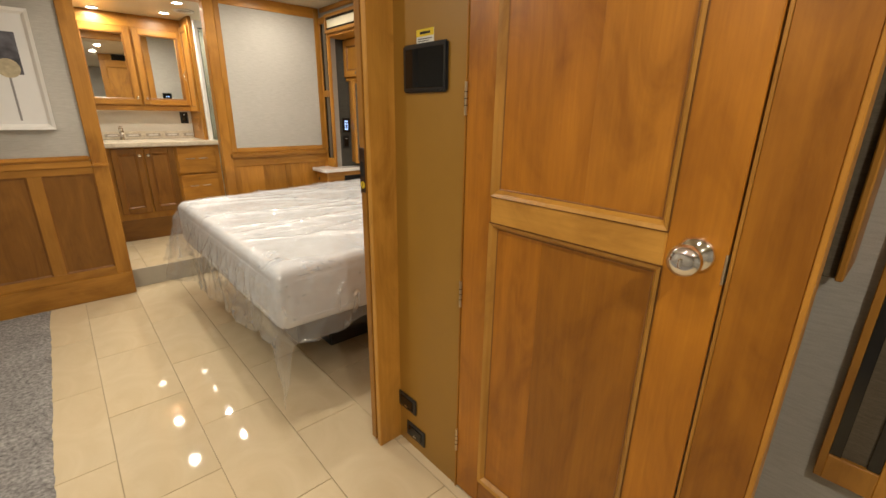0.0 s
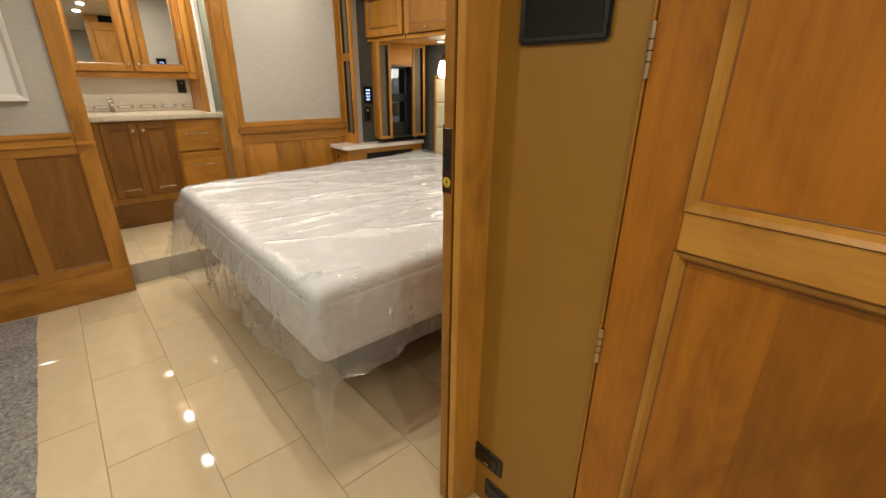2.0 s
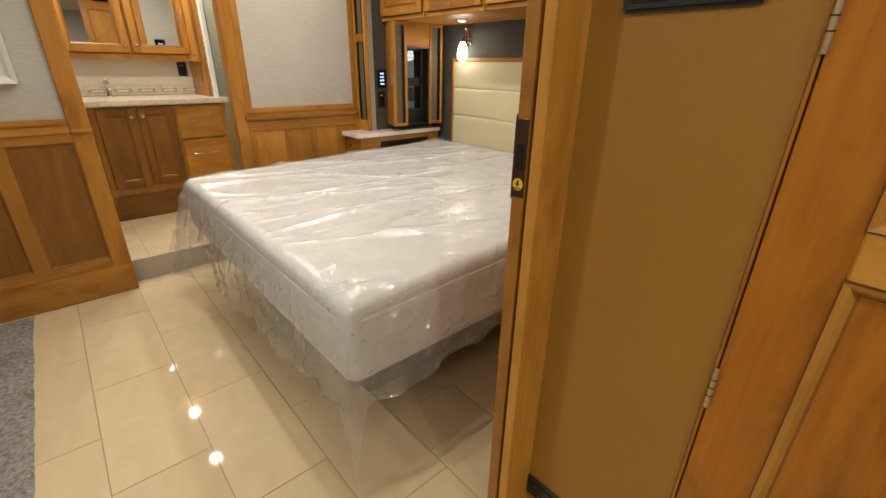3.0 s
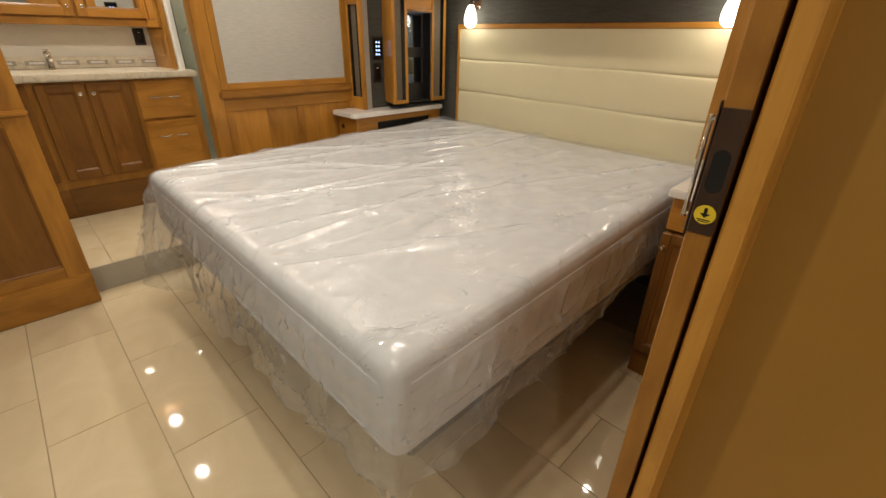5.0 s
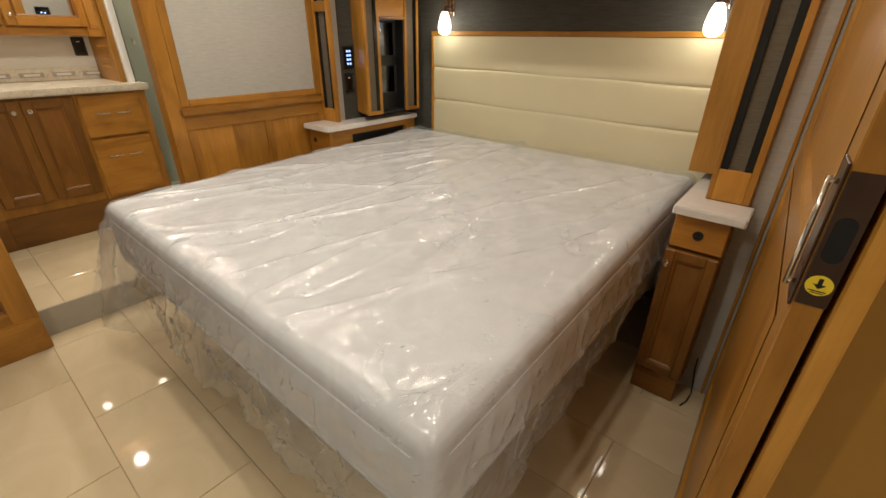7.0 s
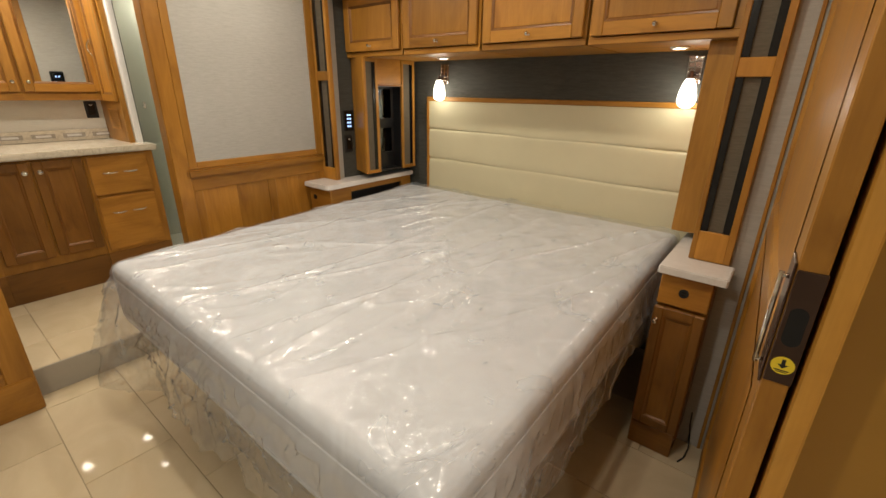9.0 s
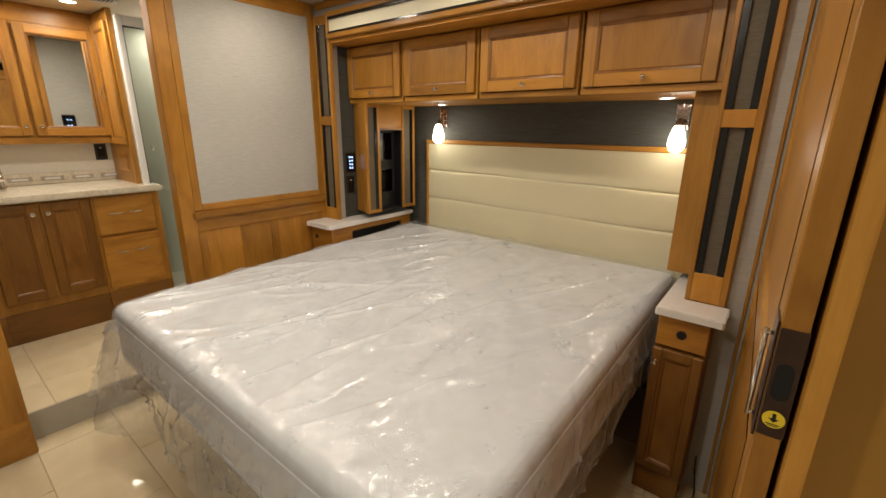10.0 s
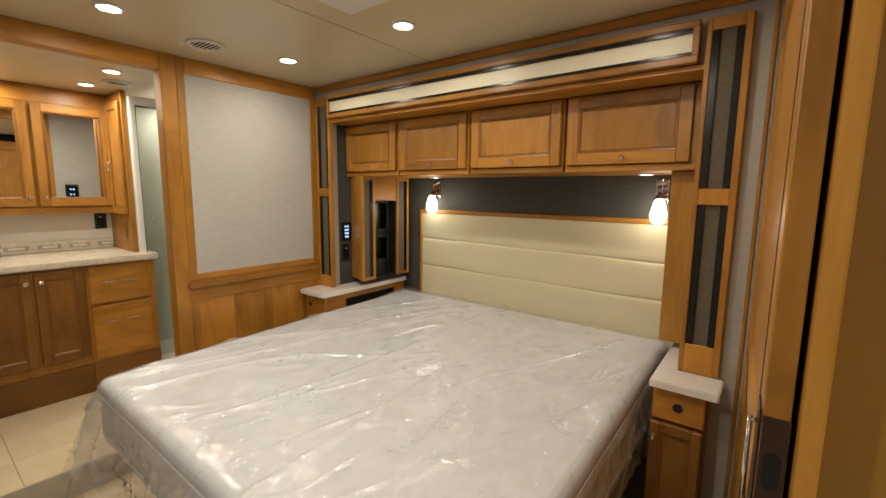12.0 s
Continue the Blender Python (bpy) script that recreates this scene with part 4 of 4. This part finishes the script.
me_piping = part("piping", bm, MATTRESS, bpy.data.objects["mattress"])


def crease(x, y, fx, fy, seed, width):
    """A sharp ridge along the zero line of a noise field."""
    n = abs(noise.noise(Vector((x * fx[0] + y * fx[1], x * fy[0] + y * fy[1], seed))))
    return max(0.0, 1 - n / width) ** 2


cover = thing("plastic_cover", pose(0, 0, 0), "creased clear plastic film draped over the mattress", "plastic sheet")
FR = 0.055
FX0, FX1, FY0, FY1 = BX0 - 0.006, BX1, BY0 - 0.006, BY1 + 0.006


def film_height(x, y):
    """The loose film over the mattress: rounded at three edges, long folds, crumples."""
    d = (x - FX0, y - FY0, FY1 - y)
    z = bed_top(x) + 0.006
    for e in d:
        if e < FR:
            z -= FR - math.sqrt(max(0.0, FR * FR - (FR - e) ** 2))
    edge = min(1.0, min(d) / 0.05)
    patch = 0.3 + 0.7 * max(0.0, min(1.0, 0.5 + 1.8 * noise.noise(Vector((x * 1.7, y * 1.7, 9.0)))))
    return z + edge * (0.013 * crease(x, y, (0.6, 2.6), (0.5, -0.7), 0.3, 0.09)
                       + 0.011 * crease(x, y, (1.2, 3.2), (1.0, 0.4), 5.3, 0.08)
                       + 0.006 * crease(x, y, (1.5, 5.2), (1.4, -1.5), 3.1, 0.10)
                       + patch * (0.0030 * crease(x, y, (4, 9), (6, -3), 1.7, 0.45)
                                  + 0.0015 * crease(x, y, (9, 17), (13, -7), 4.4, 0.5)
                                  + 0.0009 * crease(x, y, (20, 31), (25, -16), 6.8, 0.6)
                                  + 0.0022 * noise.noise(Vector((x * 13 + y * 4, y * 21 - x * 6, 2.0)))))


def film_top():
    bm = bmesh.new()
    nx, ny = 400, 380
    grid = [[bm.verts.new((x, y, film_height(x, y))) for y in (FY0 + (FY1 - FY0) * j / ny for j in range(ny + 1))]
            for x in (FX0 + (FX1 - FX0) * i / nx for i in range(nx + 1))]
    for a, b in zip(grid, grid[1:]):
        for j in range(ny):
            bm.faces.new((a[j], b[j], b[j + 1], a[j + 1]))
    return bm


def film_drape(side, s0):
    """One hanging side of the film: near, foot or far; s0 is the run along the edge where it starts."""
    bm = bmesh.new()
    count, steps = 380, 44
    last = None
    for i in range(count + 1):
        a = i / count
        p = {"near": (FX1 + (FX0 - FX1) * a, FY0), "foot": (FX0, FY0 + (FY1 - FY0) * a), "far": (FX0 + (FX1 - FX0) * a, FY1)}[side]
        p = Vector((*p, film_height(*p)))
        s = s0 + a * (FY1 - FY0 if side == "foot" else FX1 - FX0)
        wf = max(0.0, 1 - (p.x - FX0) / 0.14)
        wn, wr = max(0.0, 1 - (p.y - FY0) / 0.14), max(0.0, 1 - (FY1 - p.y) / 0.14)
        nrm = Vector((-wf, wr - wn, 0)).normalized()
        cn = math.exp(-((p.x - FX0) ** 2 + (p.y - FY0) ** 2) / 0.0014)
        cf = math.exp(-((p.x - FX0) ** 2 + (p.y - FY1) ** 2) / 0.06)
        hem = 0.33 + 0.06 * noise.noise(Vector((s * 2.3, 0.5, 0))) + 0.024 * noise.noise(Vector((s * 8, 2.5, 0))) + 0.005 * noise.noise(Vector((s * 31, 6.5, 0)))
        if side == "foot":
            hem -= 0.11 * (0.5 + 0.5 * math.tanh((p.y - 2.1) / 0.4))
        if side == "near":
            hem += 0.035 + 0.13 * min(1, max(0, (p.x - 0.75) / 0.9))
        hem += 0.05 * math.exp(-((p.x - FX0) ** 2 + (p.y - FY0) ** 2) / 0.09) - 0.30 * cn - 0.08 * cf
        col = []
        for k in range(steps + 1):
            b = k / steps
            z = p.z + (hem - p.z) * b
            fall = max(0.0, (0.50 - z) / 0.3)
            fold = noise.noise(Vector((s * 5.5, z * 1.2, 7.0))) * (0.006 + 0.055 * fall) + noise.noise(Vector((s * 15, z * 3, 3.0))) * (0.004 + 0.022 * fall)
            fold += noise.noise(Vector((s * 26, z * 14, 11.0))) * 0.003 + 0.012 * crease(s, z, (6, 3), (2, 7), 2.2, 0.16) + 0.006 * crease(s, z, (17, 8), (9, 19), 5.1, 0.2)
            # sharp lines where the sheet had been folded in its pack
            fold += 0.010 * max(0.0, 1 - abs(z - 0.56 - 0.03 * math.sin(s * 1.9)) / 0.010) + 0.012 * max(0.0, 1 - abs(z - 0.405 - 0.05 * math.sin(s * 2.3 + 1)) / 0.012)
            out = 0.008 + 0.035 * b + fold - 0.03 * fall * (1 - cn) + 0.15 * cf * b
            if side == "far" and p.x > 1.55:
                out = min(out, 0.010)
            q = p + nrm * (out * min(1.0, k / 3))
            col.append(bm.verts.new((q.x, q.y, max(0.006, z))))
        if last:
            for a0, a1, b0, b1 in zip(last, last[1:], col, col[1:]):
                bm.faces.new((a0, b0, b1, a1))
        last = col
    return bm


part("top_sheet", film_top(), FILM, cover, "crumpled film lying on the mattress", True)
run = 0.0
for side in ("near", "foot", "far"):
    part("side_drape", film_drape(side, run), FILM, cover, "film hanging loose with a ragged hem", True)
    run += FY1 - FY0 if side == "foot" else FX1 - FX0


# ---- hall things ----
tp = thing("control_screen", face_x(HALL + 0.003, 1.137, 1.420), "black glass touch screen on the tan panel", "control panel")
part("bezel", bx(0, 0.212, -0.012, 0, 0, 0.142, 0.006), BLACK, tp)
part("screen", bx(0.016, 0.198, -0.0135, -0.0115, 0.014, 0.128, 0.002), SCREENGLASS, tp, "dark switched-off glass")
stk = thing("warning_sticker", face_x(HALL + 0.003, 1.077, 1.557), "small yellow and white warning sticker over the screen", "sticker")
part("paper", bx(0, 0.082, -0.0015, -0.0002, 0, 0.044, 0), PAPER, stk)
part("yellow_band", bx(0, 0.082, -0.002, -0.0016, 0.024, 0.044, 0), YELLOW, stk)
bm = bx(0.018, 0.066, -0.0025, -0.0021, 0.030, 0.037, 0)
for k in range(3):
    bx(0.008, 0.074 - 0.012 * (k % 2), -0.0022, -0.0016, 0.004 + k * 0.006, 0.006 + k * 0.006, 0, bm)
part("print_bars", bm, BLACK, stk)
for y, z in ((1.207, 0.168), (1.152, 0.046)):
    so = thing("floor_outlet", face_x(HALL + 0.003, y, z), "black plastic outlet low on the tan panel", "outlet", "outlets low on the hall wall")
    part("plate", bx(0, 0.118, -0.007, 0, 0, 0.072, 0.004), BLACK, so)
    part("flap", bx(0.018, 0.10, -0.0105, -0.006, 0.014, 0.058, 0.003), BLACKGLOSS, so)
    part("latch", bx(0.05, 0.068, -0.0125, -0.0104, 0.018, 0.024, 0.001), STEEL, so)

# grey runner along the other side of the hall
def runner():
    bm = bmesh.new()
    rng = random.Random(4)
    nx, ny = 48, 190
    rows = []
    for j in range(ny + 1):
        y = -1.5 + 5.27 * j / ny
        edge = -0.335 + 0.012 * noise.noise(Vector((y * 3, 0, 0))) + 0.006 * noise.noise(Vector((y * 21, 3, 0)))
        row = []
        for i in range(nx + 1):
            a = i / nx
            x = -1.32 + (edge + 1.32) * a
            z = 0.014 + 0.004 * noise.noise(Vector((x * 40, y * 40, 0))) + rng.uniform(-0.0015, 0.0015)
            row.append(bm.verts.new((x, y, 0.0015 if i in (0, nx) or j in (0, ny) else z)))
        rows.append(row)
    for a, b in zip(rows, rows[1:]):
        for i in range(nx):
            bm.faces.new((a[i], a[i + 1], b[i + 1], b[i]))
    return bm


solid("runner_rug", runner(), RUG, "grey shaggy runner rug on the tiled floor", "rug", "thing", True)

# framed picture on the grey wall
pic = thing("framed_picture", pose(-0.57, PART_Y - 0.016, 1.225), "white framed print with wide white mat", "picture")
PW, PH = 0.512, 0.70
part("frame", slope_frame(PW, PH, 0.036, -0.028, -0.008), WHITE, pic, "wide white bevelled frame")
part("frame_back", bx(0, PW, -0.006, 0.026, 0, PH, 0.001), WHITE, pic)
part("mat_board", bx(0.034, PW - 0.034, -0.010, -0.0065, 0.034, PH - 0.034, 0), MAT, pic)
part("print", bx(0.085, PW - 0.085, -0.0112, -0.0102, 0.325, 0.565, 0), PRINT_DARK, pic, "dark blurred print")
bm = lathe([(0.055, 0), (0.055, 0.0006)], pose(PW - 0.150, -0.0113, 0.360, 90), 28)
part("print_shape", bm, PRINT_TAN, pic, "tan rounded print shape")
part("print_line", bx(PW - 0.158, PW - 0.147, -0.0112, -0.0102, 0.055, 0.325, 0), PRINT_GREY, pic, "grey vertical line")

# the next recess behind the hall wall
solid("wall_side_recess", bx(1.30, 1.35, -1.78, 0.85, 0, CEIL, 0), LINEN, "grey linen wall beyond the hall panel", "wall")
fascia_column(face_x(1.2695, -0.052, 0.45), 0.135, 1.69, ((0.075, 0.86), (0.93, 1.6)), "maple column with taupe cloth and black strips")
cb = thing("wall_cabinet", face_x(1.10, 0.012, 1.03), "pale wall cabinet end beyond the hall panel", "cabinet")
part("edge", bx(0, 0.014, 0, 0.199, 0, CEIL - 1.032, 0.003), WZ, cb)
part("body", bx(-0.20, -0.0005, 0.02, 0.199, 0, CEIL - 1.032, 0.002), TAUPE, cb)

# ---- bath ----
def vanity_unit(x0, w, label):
    ob = thing("vanity_cabinet", pose(x0, 4.84, BF), label, "cabinet", "vanity cabinets")
    part("body", bx(0, w, 0.0, 0.555, 0.20, 0.875, 0.001), WZ, ob)
    part("base_board", bx(0, w, -0.004, 0.55, 0.0, 0.20, 0.002), RUSSET_SHADE_X, ob)
    return ob


for x0, w, doors in ((-0.45, 0.70, ((0.02, 0.32), (0.36, 0.32))), (0.25, 0.52, ((0.018, 0.237), (0.27, 0.24)))):
    v = vanity_unit(x0, w, "maple vanity cabinet with two panel doors")
    for n, (dx, dw) in enumerate(doors):
        leaf = frame_door(dw, 0.60, 0.05, v, 0.022, "door", dx, 0.262, -0.023, wz=RUSSET_SHADE, wx=RUSSET_SHADE)
        knob(leaf, dx + (dw - 0.028 if n == 0 else 0.028), -0.023, 0.80, 0.0145)
v = vanity_unit(0.772, 0.398, "maple vanity cabinet with two drawers")
for z0, z1 in ((0.606, 0.860), (0.222, 0.590)):
    d = part("drawer_front", bx(0.012, 0.352, -0.023, 0, z0, z1, 0.006), WX, v)
    hz = z1 - 0.11
    bow_handle(d, 0.12, -0.023, hz, 0.08)
    bow_handle(d, 0.235, -0.023, hz, 0.08)
ct = thing("countertop", pose(-0.45, 4.80, BF + 0.8755), "cream marbled quartz vanity top", "countertop")
part("slab", bx(0, 1.645, 0, 0.615, 0, 0.042, 0.008), VANITYSTONE, ct)
bs = thing("backsplash", pose(-0.45, 5.405, BF + 0.9185), "cream backsplash with a row of striped mosaic tiles", "backsplash")
part("board", bx(0, 1.53, 0, 0.014, 0, 0.075, 0.002), VANITYSTONE, bs)
for k in range(9):
    x = 0.06 + k * 0.172
    part("mosaic_tile", bx(x, x + 0.128, -0.004, -0.0003, 0.022, 0.052, 0.001), MOSAIC, bs)
    part("mosaic_tile", bx(x + 0.022, x + 0.106, -0.0055, -0.0042, 0.030, 0.044, 0.001), QUARTZ, bs)
fa = thing("faucet", pose(0.42, 5.24, BF + 0.918), "chrome single-lever faucet on the vanity", "faucet")
part("base", lathe([(0.026, 0), (0.026, 0.006), (0.02, 0.012), (0.019, 0.095), (0.023, 0.105), (0.019, 0.116), (0.002, 0.118)], None, 20), CHROME, fa, smooth=True)
bm = cyl((0, 0, 0.070), (0, -0.12, 0.088), 0.014, 0.011, 14)
cyl((0, -0.118, 0.091), (0, -0.122, 0.062), 0.011, 0.011, 14, bm)
part("spout", bm, CHROME, fa, smooth=True)
part("lever", bx(-0.015, 0.015, -0.03, 0.055, 0.119, 0.131, 0.004), CHROME, fa, smooth=True)
outlet(pose(1.02, 5.42, 1.275), 0.075, 0.118, "black outlet plate over the vanity")

MCZ = 1.345
for x0, w, hinge in ((-0.26, 0.46, 0), (0.20, 0.452, 0), (0.652, 0.448, 1)):
    mc = thing("mirror_cabinet", pose(x0, 5.285, MCZ), "maple wall cabinet with mirrored door", "cabinet", "mirror cabinets over the vanity")
    part("body", bx(0, w, 0.001, 0.134, 0, 0.868, 0.002), WZ, mc)
    part("bottom_board", bx(0, w, -0.004, 0.001, 0, 0.045, 0.001), WX, mc)
    part("top_board", bx(0, w, -0.004, 0.001, 0.76, 0.868, 0.001), WX, mc)
    leaf = frame_door(w - 0.022, 0.695, 0.052, mc, 0.022, "door", 0.011, 0.054, -0.023, panel="mirror", panel_mat=MIRROR)
    knob(leaf, 0.011 + (w - 0.05 if not hinge else 0.028), -0.023, 0.115, 0.011)
tc = thing("tower_cabinet", pose(1.085, 5.415, BF + 0.918, 0, 0, -90), "tall maple cabinet with panel door and vent", "cabinet")
# its door looks to -x; local x runs to -y
part("body", bx(0, 0.455, 0.002, 0.034, 0, CEIL - BF - 0.920, 0.002), WZ, tc)
leaf = frame_door(0.29, 0.80, 0.045, tc, 0.02, "door", 0.142, 0.275, -0.0185)
bow_handle(leaf, 0.20, -0.0185, 0.62, 0.10, True)
part("vent_frame", slope_frame(0.20, 0.14, 0.012, -0.003, -0.0005, None, 0.16, 0.085), WX, tc)
for k in range(8):
    part("vent_slat", bx(0.172, 0.348, -0.004, 0.001, 0.098 + k * 0.0145, 0.105 + k * 0.0145, 0.001), WX, tc)

sh = thing("shower_enclosure", pose(1.123, 4.93, 0.147), "glass shower enclosure with white frame", "shower")
SW = 0.80
part("curb", bx(0, SW, -0.03, 0.05, 0, 0.10, 0.012), WHITEPLASTIC, sh, "white curb")
part("jamb", bx(0, 0.034, -0.015, 0.035, 0.10, 2.03, 0.006), WHITE, sh)
part("jamb", bx(SW - 0.03, SW, -0.015, 0.035, 0.10, 2.03, 0.006), WHITE, sh)
part("head_rail", bx(0.034, SW - 0.03, -0.012, 0.03, 1.97, 2.03, 0.005), WHITE, sh)
for a, b in ((0.036, 0.40), (0.41, SW - 0.032)):
    g = part("pane", bx(a, b, 0.008, 0.014, 0.102, 1.968, 0), SHOWERGLASS, sh, "pale green glass pane")
    g.visible_shadow = False
part("gasket", bx(0.0345, 0.041, 0.0, 0.0075, 0.102, 1.968, 0), BLACK, sh, "dark rubber gasket")
part("gasket", bx(0.041, SW - 0.032, 0.0, 0.0075, 1.958, 1.968, 0), BLACK, sh, "dark rubber gasket")
part("edge_profile", bx(0.40, 0.41, 0.0, 0.022, 0.102, 1.968, 0.002), CHROME, sh)
bm = cyl((0.085, 0.008, 1.17), (0.085, -0.03, 1.17), 0.006, seg=12)
cyl((0.085, -0.03, 1.15), (0.085, -0.03, 1.19), 0.009, seg=12, bm=bm)
part("knob", bm, CHROME, sh, "chrome door knob", True)
keypad(pose(1.12, 3.8702, 1.49, 0, 0, 180), 0.10, 0.14, 2, 2, "black keypad with glowing keys on the bath side")


# ceiling vents
def ceiling_vent(x, y, z, r, label):
    ob = thing("ceiling_vent", pose(x, y, z), label, "ceiling vent", "ceiling vents")
    part("ring", lathe([(r, 0), (r, -0.006), (r * 0.9, -0.012), (r * 0.78, -0.010), (r * 0.76, 0)], None, 32), WHITEPLASTIC, ob, "beige ring", True)
    # near-black disc paints the shade behind the slats
    part("core", lathe([(r * 0.76, -0.001), (r * 0.75, -0.002)], None, 32), DARK_FILL, ob)
    for k in range(7):
        x0 = (k - 3) * r * 0.21
        half = math.sqrt(max(0.0001, (r * 0.77) ** 2 - x0 * x0))
        part("slat", bx(x0 - r * 0.035, x0 + r * 0.035, -half, half, -0.0105, -0.0085, 0.0005), WHITEPLASTIC, ob)
    return ob


ceiling_vent(1.028, 3.493, CEIL, 0.085, "round beige slatted ceiling vent")
ceiling_vent(1.02, 4.15, CEIL, 0.085, "round beige slatted ceiling vent")
ceiling_vent(1.02, 4.75, CEIL, 0.085, "round beige slatted ceiling vent")

cp = thing("ceiling_plate", pose(1.11, 2.53, CEIL), "beige plastic plate on the ceiling", "ceiling plate")
part("cover", bx(-0.085, 0.085, -0.11, 0.11, -0.012, 0, 0.012), WHITEPLASTIC, cp)
cd = thing("ceiling_sensor", pose(0.943, 3.559, CEIL), "tiny white dome beside the ceiling vent", "sensor")
part("dome", lathe([(0.013, 0), (0.012, -0.006), (0.007, -0.010), (0.001, -0.011)], None, 16), WHITE, cd, smooth=True)

# ---- floor tiles ----
def tile_mesh(w, d, name):
    bm = bx(0, w, 0, d, -0.004, 0.0, 0)
    bmesh.ops.bevel(bm, geom=[e for e in bm.edges if all(v.co.z > -0.001 for v in e.verts)], offset=0.0012, segments=1, affect="EDGES")
    me = bpy.data.meshes.new(name)
    bm.to_mesh(me)
    bm.free()
    me.materials.append(TILE)
    return me


TW, TL, G = 0.308, 0.645, 0.003
whole = tile_mesh(TW - G, TL - G, "tile")
for c in range(-5, 8):
    x = 0.165 + c * TW
    off = 1.836 + (0.33 if c % 2 else 0.0)
    for r in range(-6, 4):
        y = off + r * TL
        if y > 3.9 or x > 1.90 or y < -1.75:
            continue
        if y + TL > 3.908:
            piece("tile", tile_mesh(TW - G, 3.908 - y, "cut_tile"), floor, (x + G / 2, y + G / 2, 0))
        else:
            piece("tile", whole, floor, (x + G / 2, y + G / 2, 0))
for c in range(-3, 4):
    x = 0.282 + c * 0.46
    for r in range(3):
        y = 3.920 + (0.29 if r else 0) + (r - 1) * 0.46 * (1 if r else 0)
        d = 0.29 if r == 0 else 0.46
        piece("tile", tile_mesh(0.457, d - G, "bath_tile"), bath_floor, (x, y, BF))
